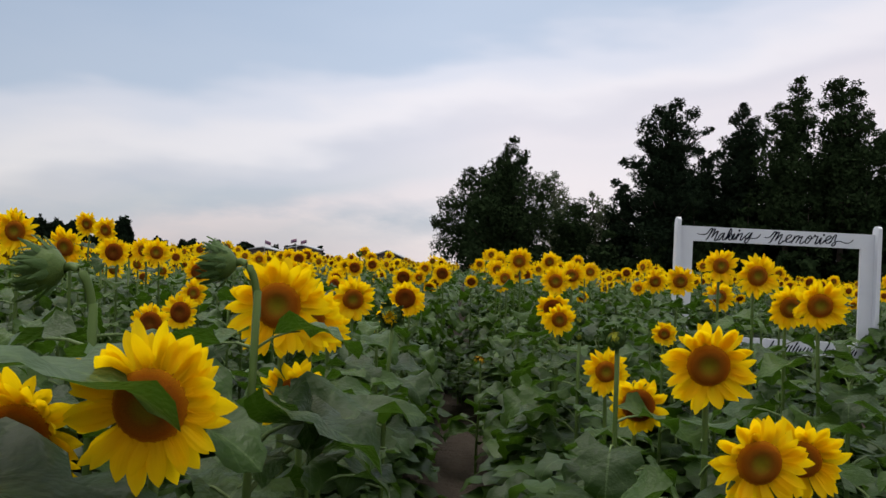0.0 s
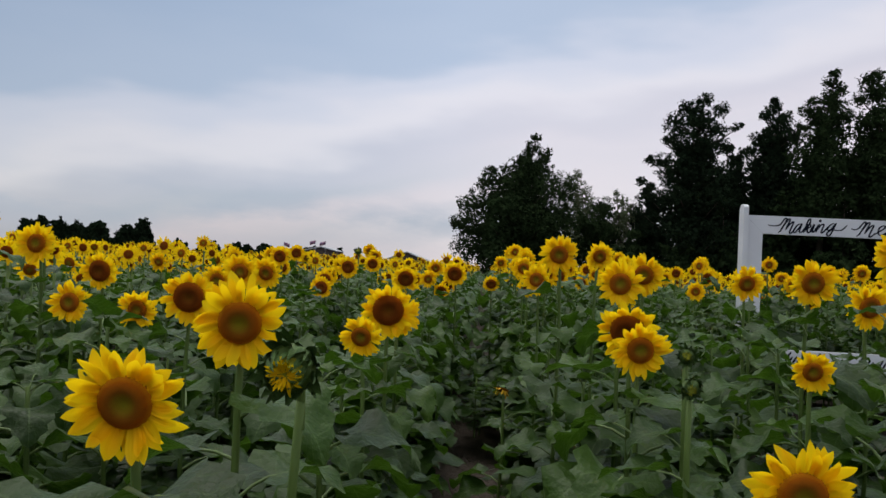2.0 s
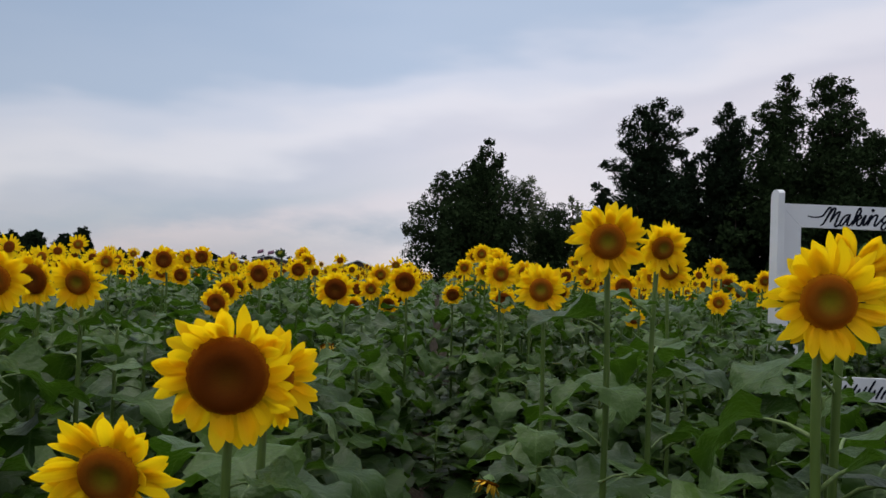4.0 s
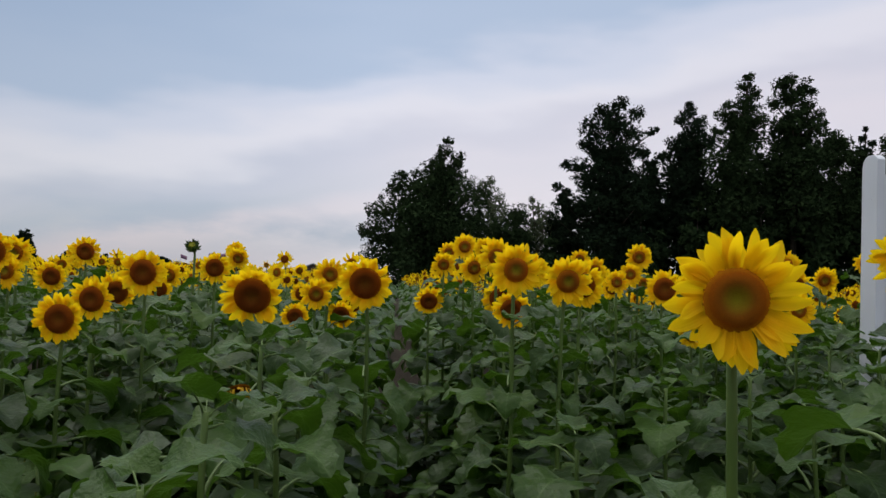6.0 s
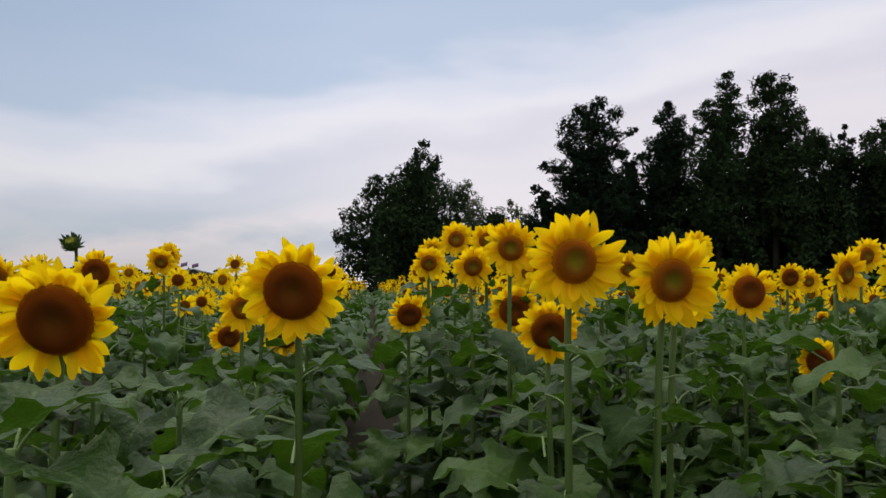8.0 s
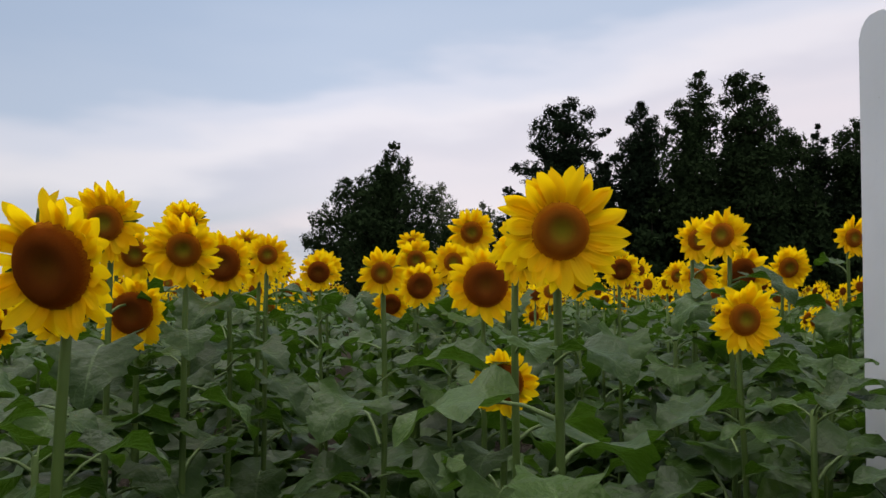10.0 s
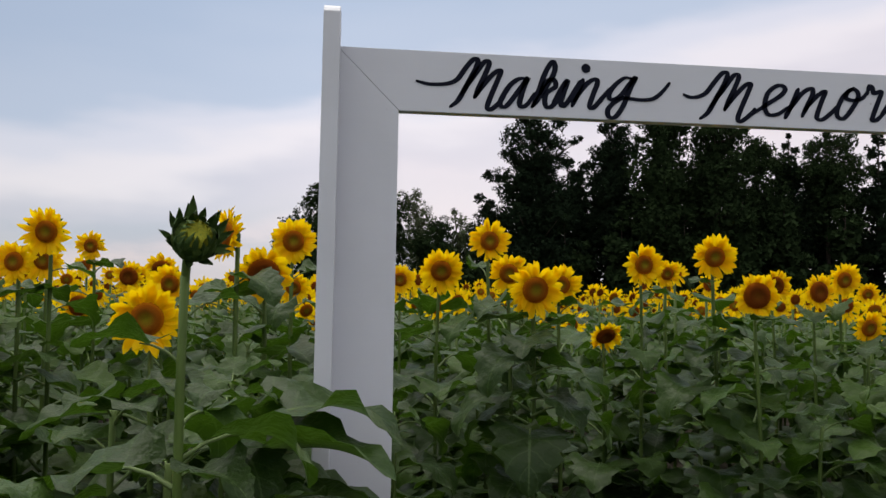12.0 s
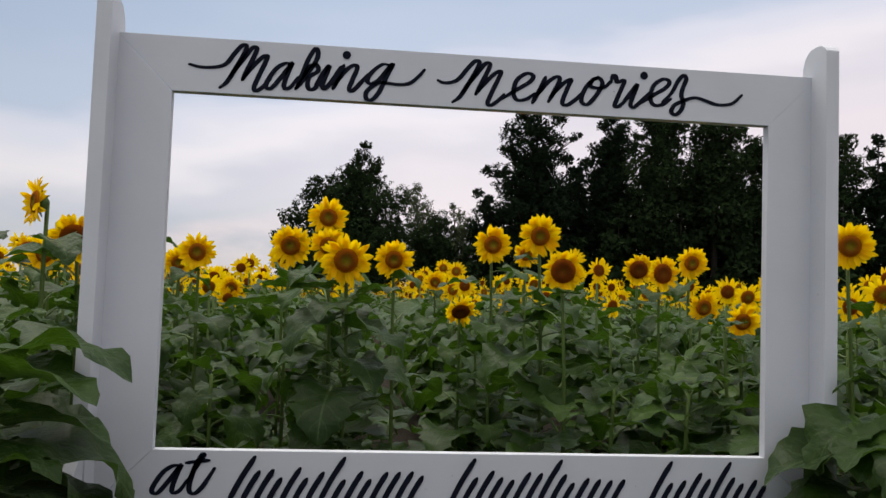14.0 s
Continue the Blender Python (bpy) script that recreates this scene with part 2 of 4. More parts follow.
def make_mesh(name, v, f, mats, uv=None, idx=None, smooth=True):
    """A mesh from vertices, faces, materials, one uv a vertex and one material a face."""
    me = bpy.data.meshes.new(name)
    me.from_pydata([tuple(p) for p in v], [], f)
    for m in mats:
        me.materials.append(m)
    if uv is not None:
        layer = me.uv_layers.new(name="UVMap")
        order = np.empty(len(me.loops), dtype=np.int32)
        me.loops.foreach_get("vertex_index", order)
        layer.data.foreach_set("uv", np.asarray(uv, dtype=np.float32)[order].ravel())
    if idx is not None:
        me.polygons.foreach_set("material_index", np.asarray(idx, dtype=np.int32))
    me.polygons.foreach_set("use_smooth", np.full(len(me.polygons), smooth, dtype=bool))
    me.update()
    return me


def child(name, mesh, parent, m=None, label=""):
    """One mesh object as a part of a thing."""
    ob = new(name, mesh)
    ob.parent = parent
    if m is not None:
        ob.matrix_basis = m
    if label:
        ob["label"] = label
    return ob


def part(name, bm, material, parent, label=""):
    me = bpy.data.meshes.new(name)
    bm.to_mesh(me)
    bm.free()
    me.materials.append(material)
    return child(name, me, parent, None, label)


def box(bm, lo, hi):
    """A box between two corners; returns its vertices."""
    r = bmesh.ops.create_cube(bm, size=1.0)["verts"]
    for p in r:
        p.co = Vector([lo[i] + (p.co[i] + 0.5) * (hi[i] - lo[i]) for i in range(3)])
    return r


# ---- sunflower pieces ----
def blade(rng, rows, cols, size=1.0):
    """Vertices, faces and uv of one broad heart-shaped toothed leaf, one long, that leaves the stem along +y, arches and hangs."""
    v, f, uv = [], [], []
    wid = rng.uniform(0.80, 1.06)
    rise, fall = rng.uniform(0.05, 0.45), rng.uniform(0.65, 2.0)
    fold, twist, ph = rng.uniform(0.02, 0.26), rng.uniform(-0.35, 0.35), rng.uniform(0, 6.28)
    ruffle = rng.uniform(0.07, 0.14)
    y, z = 0.45, 0.215
    for k in range(rows):
        u = k / (rows - 1)
        if k:
            angle = rise - fall * (u - 0.5 / (rows - 1))
            y += math.cos(angle) / (rows - 1)
            z += math.sin(angle) / (rows - 1)
        w = 0.5 * wid * (math.sin(math.pi * min(1.0, 0.10 + 0.90 * u) ** 0.62) ** 0.80 if u < 1 else 0.0)
        up = Vector((0, -math.sin(rise - fall * u), math.cos(rise - fall * u)))
        for c in range(cols):
            t = 2 * c / (cols - 1) - 1
            back = 0.18 * abs(t) ** 1.5 * (1 - u) ** 1.5
            lift = fold * abs(t) * w * 1.5 + twist * t * w * u
            lift += ruffle * (math.sin(9 * u + ph + 2 * t) + 0.5 * math.sin(17 * u - ph - 3 * t)) * abs(t) * (w * 2) ** 0.5
            edge = rng.uniform(1.06, 1.16) if k % 2 else rng.uniform(0.84, 0.93)
            tooth = edge if abs(t) == 1 and 0 < k < rows - 1 else 1.0
            v.append((Vector((t * w * tooth, y - back, z)) + up * lift) * size)
            uv.append((u, t))
    for k in range(rows - 1):
        for c in range(cols - 1):
            q = k * cols + c
            f.append((q, q + 1, q + cols + 1, q + cols))
    return v, f, uv


def leaf_mesh(rng, rows=13, cols=5):
    v, f, uv = blade(rng, rows, cols)
    idx = [0] * len(f)
    n = len(f)
    pts = [Vector((0, 0, 0)), Vector((0, 0.22, 0.145)), Vector((0, 0.41, 0.210)), Vector((0, 0.56, 0.216))]
    tube(v, f, pts, [0.027, 0.022, 0.020, 0.012], 4)
    uv += [(0.5, 0.5)] * (len(v) - len(uv))
    idx += [1] * (len(f) - n)
    return make_mesh("leaf", v, f, [LEAF, PETIOLE], uv, idx)


def petal_shape(rng, lift, length, width, rows=5):
    """One ray floret along +y, facing +z: a pointed, hollowed blade."""
    v, f, uv = [], [], []
    curl, bend = rng.uniform(-0.40, 0.45), rng.uniform(-0.28, 0.28)
    for k in range(rows):
        u = 1 - (1 - k / (rows - 1)) ** 1.5
        w = width * 0.5 * (0.52 + 0.48 * math.sin(math.pi * (0.10 + 0.74 * u))) * (1 - u ** 7) + 0.006
        for c in range(3):
            t = c - 1
            y = u * length * math.cos(lift)
            z = u * length * math.sin(lift) + curl * u * u * length + abs(t) * w * 0.45
            v.append(Vector((t * w + bend * u * u * length, y, z)))
            uv.append((u, float(t)))
    for k in range(rows - 1):
        for c in range(2):
            a = k * 3 + c
            f.append((a, a + 1, a + 4, a + 3))
    return v, f, uv


def ray_specs(rng, n, ripe=0):
    """Angles, starts, lifts, lengths and widths of the petals of one head of radius one."""
    out = []
    for layer in range(2):
        for k in range(n):
            a = 2 * math.pi * (k + 0.5 * layer) / n + rng.uniform(-0.16, 0.16)
            lift = (rng.uniform(-0.05, 0.60) if layer else rng.uniform(-0.30, 0.25))
            ln = rng.uniform(0.32, 0.50) if ripe else rng.uniform(0.40, 0.60)
            out.append((a, (0.50 if ripe else 0.40) + 0.03 * layer, lift, ln, rng.uniform(0.17, 0.25)))
    return out


def ray_ring(rng, n, rows=5, ripe=0):
    v, f, uv = [], [], []
    for a, r0, lift, length, width in ray_specs(rng, n, ripe):
        pv, pf, puv = petal_shape(rng, lift, length, width, rows)
        m = Matrix.Rotation(a, 4, "Z") @ Matrix.Translation((0, r0, 0))
        b = len(v)
        v += [m @ p for p in pv]
        f += [tuple(b + q for q in face) for face in pf]
        uv += puv
    return v, f, uv


def disc_shape(rings=6, sides=26, radius=0.45, domed=0.12):
    v, f, uv = [Vector((0, 0, domed * 0.60))], [], [(0.0, 0.0)]
    for k in range(1, rings + 1):
        r = k / rings
        z = domed * (0.60 + 0.62 * math.sin(math.pi * r * 0.82) ** 2) * (1 - r ** 7)
        for s in range(sides):
            w = 2 * math.pi * s / sides
            v.append(Vector((radius * r * math.cos(w), radius * r * math.sin(w), z)))
            uv.append((r, 0.0))
    for s in range(sides):
        f.append((0, 1 + s, 1 + (s + 1) % sides))
    for k in range(rings - 1):
        for s in range(sides):
            a, b = 1 + k * sides + s, 1 + k * sides + (s + 1) % sides
            f.append((a, a + sides, b + sides, b))
    return v, f, uv


def bract_ring(rng, n, r0, length, lift, width):
    v, f = [], []
    for k in range(n):
        a = 2 * math.pi * k / n + rng.uniform(-0.12, 0.12)
        m = Matrix.Rotation(a, 4, "Z")
        li, le = lift + rng.uniform(-0.25, 0.25), length * rng.uniform(0.8, 1.2)
        b = len(v)
        for u, w in ((0, width * 0.8), (0.4, width), (0.75, width * 0.5), (1, 0.01)):
            y, z = r0 + u * le * math.cos(li), u * le * math.sin(li) * (1 + 0.4 * u)
            v += [m @ Vector((-w, y, z)), m @ Vector((w, y, z))]
        f += [(b + 2 * q, b + 2 * q + 1, b + 2 * q + 3, b + 2 * q + 2) for q in range(3)]
    return v, f


def calyx_shape(rng):
    """The green back of a head: a shallow cup, a ring of bracts and the bent neck."""
    v, f = [], []
    prof = [(0.14, -0.42), (0.30, -0.26), (0.44, -0.10), (0.47, 0.0)]
    for r, z in prof:
        v += [Vector((r * math.cos(2 * math.pi * s / 14), r * math.sin(2 * math.pi * s / 14), z)) for s in range(14)]
    for k in range(3):
        for s in range(14):
            f.append((k * 14 + s, k * 14 + (s + 1) % 14, (k + 1) * 14 + (s + 1) % 14, (k + 1) * 14 + s))
    bv, bf = bract_ring(rng, 15, 0.40, 0.34, -0.1, 0.085)
    b = len(v)
    v += [p + Vector((0, 0, -0.06)) for p in bv]
    f += [tuple(b + q for q in face) for face in bf]
    return v, f


def bud_meshes(rng):
    """A closed head: a green ball of curling bracts with a little yellow showing in the middle."""
    v, f = [], []
    for k, z in enumerate((-0.50, -0.30, -0.05, 0.18, 0.30)):
        r = (0.15, 0.42, 0.52, 0.44, 0.28)[k]
        v += [Vector((r * math.cos(2 * math.pi * s / 14), r * math.sin(2 * math.pi * s / 14), z)) for s in range(14)]
    for k in range(4):
        for s in range(14):
            f.append((k * 14 + s, k * 14 + (s + 1) % 14, (k + 1) * 14 + (s + 1) % 14, (k + 1) * 14 + s))
    cup = make_mesh("bud", v, f, [STEM])
    dv, df, duv = disc_shape(3, 14, 0.35, 0.11)
    v2, f2 = [p + Vector((0, 0, 0.29)) for p in dv], list(df)
    bv, bf = bract_ring(rng, 12, 0.26, 0.22, 1.7, 0.05)
    b = len(v2)
    v2 += [p + Vector((0, 0, 0.30)) for p in bv]
    f2 += [tuple(b + q for q in face) for face in bf]
    return cup, make_mesh("closed_petals", v2, f2, [BUD_CORE])


def stem_mesh(rng):
    """A stem one high with a slight sway, leaning forward into the neck at the top."""
    v, f = [], []
    ax, ay, ph = rng.uniform(-0.03, 0.03), rng.uniform(-0.02, 0.02), rng.uniform(0, 6)
    pts, rad = [], []
    for k in range(9):
        u = k / 8
        env = math.sin(math.pi * u)
        pts.append(Vector((ax * env + 0.006 * math.sin(7 * u + ph) * env, ay * env, u)))
        rad.append(0.0115 - 0.0040 * u)
    pts[-1] = Vector((0, -0.004, 1.0))
    tube(v, f, pts, rad, 7)
    return make_mesh("stem", v, f, [STEM])


RNG = random.Random(11)
LEAVES = [leaf_mesh(RNG) for _ in range(16)]
STEMS = [stem_mesh(RNG) for _ in range(6)]
RINGS = []
for k in range(12):
    rv, rf, ruv = ray_ring(RNG, RNG.choice((22, 23, 24)), 6, k % 2)
    RINGS.append(make_mesh("ray_petals", rv, rf, [PETAL], ruv))
PETALS = []
for _ in range(9):
    pv, pf, puv = petal_shape(RNG, 0.0, 1.0, RNG.uniform(0.38, 0.46), 7)
    PETALS.append(make_mesh("petal", pv, pf, [PETAL], puv))
DRY = []
for _ in range(4):
    pv, pf, puv = petal_shape(RNG, 0.0, 1.0, 0.36, 6)
    DRY.append(make_mesh("dry_petal", pv, pf, [WITHER], puv))
dv, df, duv = disc_shape()
DISCS = [make_mesh("young_disc", dv, df, [DISC_LIGHT], duv), None]
dv, df, duv = disc_shape(6, 26, 0.57, 0.14)
DISCS[1] = make_mesh("ripe_disc", dv, df, [DISC_DARK], duv)
CALYXES = [make_mesh("calyx", *calyx_shape(RNG), [BRACT]) for _ in range(3)]
BRACTS = []
for bend in (0.10, 0.22, 0.35):
    bv, bf = [], []
    for u, w in ((0, 0.20), (0.3, 0.27), (0.6, 0.20), (0.85, 0.09), (1, 0.01)):
        bv += [Vector((-w, u, bend * u * u + 0.05)), Vector((0, u, bend * u * u)), Vector((w, u, bend * u * u + 0.05))]
    for q in range(4):
        bf += [(3 * q, 3 * q + 1, 3 * q + 4, 3 * q + 3), (3 * q + 1, 3 * q + 2, 3 * q + 5, 3 * q + 4)]
    BRACTS.append(make_mesh("bract", bv, bf, [BRACT]))
BUDS = [bud_meshes(RNG) for _ in range(2)]

PLANTS = []          # places of the plants that are things


FURROW = -2.81       # middle of the trodden furrow between two rows


def leaf_on(root, rng, z, az, size, pitch):
    """One leaf on a plant; those that would hang low across the furrow turn back into their row."""
    tip = root.location.x - 1.25 * size * math.sin(az)
    if abs(tip - FURROW) < 0.10 and z < 1.10 and root.location.y < -1.7:
        az = -az
    m = Matrix.Translation((0, 0, z)) @ Matrix.Rotation(az, 4, "Z") @ Matrix.Rotation(pitch, 4, "X") @ Matrix.Scale(size, 4)
    child("leaf", rng.choice(LEAVES), root, m)


def plant(name, x, y, rng, stem_top, label, category="sunflower", leaves=12, lowest=0.24, highest=0.84, big=0.98):
    """The root, stem and leaves of one plant that stands at x, y."""
    root = tagged(new(name), label, category, "sunflowers in the field")
    root.empty_display_size = 0.1
    root.location = (x, y, 0)
    child("stem", rng.choice(STEMS), root, Matrix.Diagonal((1, 1, stem_top, 1)))
    az = rng.uniform(0, 6.28)
    for k in range(leaves):
        q = k / max(1, leaves - 1)
        z = stem_top * (lowest + (highest - lowest) * q)
        size = big * (0.247 - 0.085 * q ** 3) * rng.uniform(0.68, 1.25)
        leaf_on(root, rng, z, az, size, rng.uniform(-0.35, 0.25))
        az += 2.4 + rng.uniform(-0.4, 0.4)
    PLANTS.append((x, y))
    return root


def facing(turn, nod):
    """Turns +z to look along -y, then down by nod and round by turn, in degrees."""
    return Matrix.Rotation(radians(turn), 4, "Z") @ Matrix.Rotation(radians(90 + nod), 4, "X")


def sunflower(x, y, z, size, turn=0.0, ripe=0, nod=6.0, hero=False, leafy=None, big=0.98):
    """One open sunflower whose head, size across, has its middle at x, y, z."""
    rng = random.Random(int(1000 * x) * 31 + int(1000 * y) * 17 + int(100 * z))
    r = 0.535 * size
    turn += rng.uniform(-9, 9)
    nod += rng.uniform(-6, 8)
    fm = facing(turn, nod)
    back = fm.to_3x3() @ Vector((0, 0, -0.42 * r))
    sx, sy = x + back.x, y + back.y
    kind = "a ripe dark brown" if ripe else "an olive and rust"
    root = plant("sunflower", sx, sy, rng, z + back.z + 0.004, "yellow sunflower in bloom with %s disc" % kind, highest=leafy or (0.91 if y > 0.3 else 0.86), big=big)
    head = child("flower_head", rng.choice(CALYXES), root, Matrix.Translation((-back.x, -back.y, z)) @ fm @ Matrix.Rotation(rng.uniform(0, 6), 4, "Z") @ Matrix.Scale(r, 4), "green calyx with yellow rays")
    child("disc", DISCS[ripe], head, None, "dark brown seed disc" if ripe else "olive-centred brown disc")
    if hero:
        for a, r0, lift, length, width in ray_specs(rng, rng.choice((22, 23)), ripe):
            m = Matrix.Rotation(a, 4, "Z") @ Matrix.Translation((0, r0, 0)) @ Matrix.Rotation(lift, 4, "X") @ Matrix.Diagonal((width / 0.42, length, length, 1))
            child("petal", rng.choice(PETALS), head, m)
    else:
        child("petals", rng.choice(RINGS[ripe::2]), head, Matrix.Rotation(rng.uniform(0, 6), 4, "Z"), "yellow ray petals")
    return root


def curve_3d(p, steps=10):
    """A smooth line from the second point's foot over the third to the fourth."""
    out = []
    for k in range(steps):
        u = k / (steps - 1)
        out.append(p[0] * (1 - u) ** 3 + p[1] * 3 * u * (1 - u) ** 2 + p[2] * 3 * u * u * (1 - u) + p[3] * u ** 3)
    return out


def bud(x, y, z, size, turn=0.0, nod=-30.0, opening=False):
    """A plant with a closed head, or one that opens: thin yellow rays fan out over its middle."""
    rng = random.Random(int(1000 * x) + int(700 * y))
    r = size / 2
    fm = facing(turn, nod)
    back = fm.to_3x3() @ Vector((0, 0, -1.35 * r))
    back.z = -0.9 * r
    root = plant("sunflower", x + back.x, y + back.y, rng, z + back.z, "sunflower plant with a green, still closed bud")
    cup, rays = rng.choice(BUDS)
    rear = fm.to_3x3() @ Vector((0, 0, -0.5 * r)) - Vector((back.x, back.y, -z))
    nv, nf = [], []
    knee = Vector((0, 0, z + back.z))
    tube(nv, nf, curve_3d([knee - Vector((0, 0, 0.05)), knee, Vector((rear.x * 0.25, rear.y * 0.25, max(knee.z + 0.5 * r, rear.z + 0.35 * r))), rear]), [0.0076] * 10, 7)
    child("neck", make_mesh("neck", nv, nf, [STEM]), root)
    head = child("bud", cup, root, Matrix.Translation((-back.x, -back.y, z)) @ fm @ Matrix.Scale(r * 1.15, 4), "green spiky closed bud")
    child("closed_petals", rays, head, None, "yellow petals still folded in")
    if opening:
        for k in range(26):
            m = Matrix.Rotation(2.4 * k, 4, "Z") @ Matrix.Translation((0, 0.03 + 0.006 * k, 0.42)) @ Matrix.Rotation(rng.uniform(0.15, 0.55), 4, "X") @ Matrix.Diagonal((0.15, rng.uniform(0.20, 0.30), 0.25, 1))
            child("petal", PETALS[k % len(PETALS)], head, m)
    for n, r0, z0, ln, li in ((13, 0.38, -0.30, 0.52, 0.60), (14, 0.48, -0.10, 0.50, 0.90), (14, 0.48, 0.06, 0.44, 1.25), (13, 0.40, 0.22, 0.34, 1.75)):
        for k in range(n):
            a = 2 * math.pi * (k + 0.5 * rng.random()) / n
            m = Matrix.Rotation(a, 4, "Z") @ Matrix.Translation((0, r0, z0)) @ Matrix.Rotation(li + rng.uniform(-0.35, 0.35), 4, "X") @ Matrix.Scale(ln * rng.uniform(0.75, 1.3), 4) @ Matrix.Diagonal((0.72, 1, 1.5, 1))
            child("bract", BRACTS[k % 3], head, m)
    return root


def withered(x, y, z, size, turn):
    """A spent, hanging head with a few dry rays."""
    rng = random.Random(int(900 * x) + int(300 * y))
    r = size / 2
    fm = facing(turn, 62)
    back = fm.to_3x3() @ Vector((0, 0, -0.42 * r))
    root = plant("sunflower", x + back.x, y + back.y, rng, z + back.z, "spent sunflower with a hanging head and dry rays")
    head = child("flower_head", rng.choice(CALYXES), root, Matrix.Translation((-back.x, -back.y, z)) @ fm @ Matrix.Scale(r, 4), "brown and green spent head")
    child("disc", DISCS[1], head, None, "dark brown seed disc")
    for k in range(13):
        m = Matrix.Rotation(k * 0.48 + rng.uniform(-0.2, 0.2), 4, "Z") @ Matrix.Translation((0, 0.44, 0)) @ Matrix.Rotation(rng.uniform(0.4, 1.5), 4, "X") @ Matrix.Diagonal((0.5, rng.uniform(0.4, 0.7), 0.6, 1))
        child("petal", DRY[k % len(DRY)], head, m)
    return root


def leafy_plant(x, y, h, rng, leaves=12):
    root = plant("sunflower", x, y, rng, h, "leafy green sunflower plant not yet in flower", "sunflower", leaves, 0.36, 0.97, 1.0)
    for k in range(3):
        leaf_on(root, rng, h - 0.02, 2.1 * k + rng.uniform(0, 1), rng.uniform(0.09, 0.14), rng.uniform(0.0, 0.6))
    return root


# ---- ground ----
def ground_sheet():
    xs = [-2500, -900, -300, -100, -40, -15] + [-8 + 0.16 * k for k in range(88)] + [8, 15, 40, 100, 300, 900, 2500]
    ys = [-2500, -900, -300, -100, -40, -20] + [-11 + 0.16 * k for k in range(92)] + [8, 15, 40, 100, 300, 900, 2500]
    v = []
    for y in ys:
        for x in xs:
            near = -8 <= x <= 6 and -11 <= y <= 4
            z = 0.05 * noise.noise((x * 1.3, y * 1.3, 0.0)) + 0.03 * noise.noise((x * 5, y * 5, 3.0)) if near else 0.0
            v.append((x, y, z))
    n = len(xs)
    f = [(r * n + c, r * n + c + 1, (r + 1) * n + c + 1, (r + 1) * n + c) for r in range(len(ys) - 1) for c in range(n - 1)]
    tagged(new("ground", make_mesh("ground", v, f, [SOIL])), "bare brown field soil between the sunflower rows", "ground", "", "structure")


ground_sheet()


# ---- the big picture frame ----
OPEN_W, OPEN_LO, OPEN_HI, BW, BT = 2.06, 0.934, 2.10, 0.184, 0.038   # opening, board width and thickness


def prism(bm, outline, y0, y1):
    """A board: an outline in x and z, between two depths."""
    a = [bm.verts.new((x, y0, z)) for x, z in outline]
    b = [bm.verts.new((x, y1, z)) for x, z in outline]
    bm.faces.new(a)
    bm.faces.new(b[::-1])
    n = len(a)
    for k in range(n):
        bm.faces.new((a[k], b[k], b[(k + 1) % n], a[(k + 1) % n]))
    bmesh.ops.recalc_face_normals(bm, faces=bm.faces)


def soften(bm, width):
    bmesh.ops.bevel(bm, geom=bm.edges[:], offset=width, segments=2, affect="EDGES", profile=0.6)


def curve_through(pts, steps=9):
    """Smooth points on a line through the given ones."""
    p = [Vector(q) for q in pts]
    p = [p[0] * 2 - p[1]] + p + [p[-1] * 2 - p[-2]]
    out = []
    for k in range(1, len(p) - 2):
        for s in range(steps):
            t = s / steps
            out.append(0.5 * (2 * p[k] + (p[k + 1] - p[k - 1]) * t + (2 * p[k - 1] - 5 * p[k] + 4 * p[k + 1] - p[k + 2]) * t * t + (3 * p[k] - p[k - 1] - 3 * p[k + 1] + p[k + 2]) * t ** 3))
    return out + [p[-2]]


def brush(v, f, pts, width, y, taper=0.35):
    """A painted stroke of varying width in the x, z plane at depth y, with a small thickness and round ends."""
    n = len(pts)
    base = len(v)
    for k, p in enumerate(pts):
        d = pts[min(k + 1, n - 1)] - pts[max(k - 1, 0)]
        d = d.normalized() if d.length > 1e-9 else Vector((1, 0))
        end = min(k, n - 1 - k) / max(1, n - 1)
        w = 0.5 * width * (0.72 + 0.42 * abs(d.y)) * (1 - taper * max(0.0, 1 - end * 9))
        s = Vector((-d.y, d.x)) * w
        v += [Vector((p.x + s.x, y, p.y + s.y)), Vector((p.x - s.x, y, p.y - s.y))]
    for k in range(n - 1):
        a = base + 2 * k
        f.append((a, a + 1, a + 3, a + 2))
    for p, k in ((pts[0], 0), (pts[-1], n - 1)):
        b = len(v)
        r = 0.5 * width * 0.62
        v += [Vector((p.x + r * math.cos(2 * math.pi * s / 10), y, p.y + r * math.sin(2 * math.pi * s / 10))) for s in range(10)]
        f.append(tuple(range(b, b + 10)))


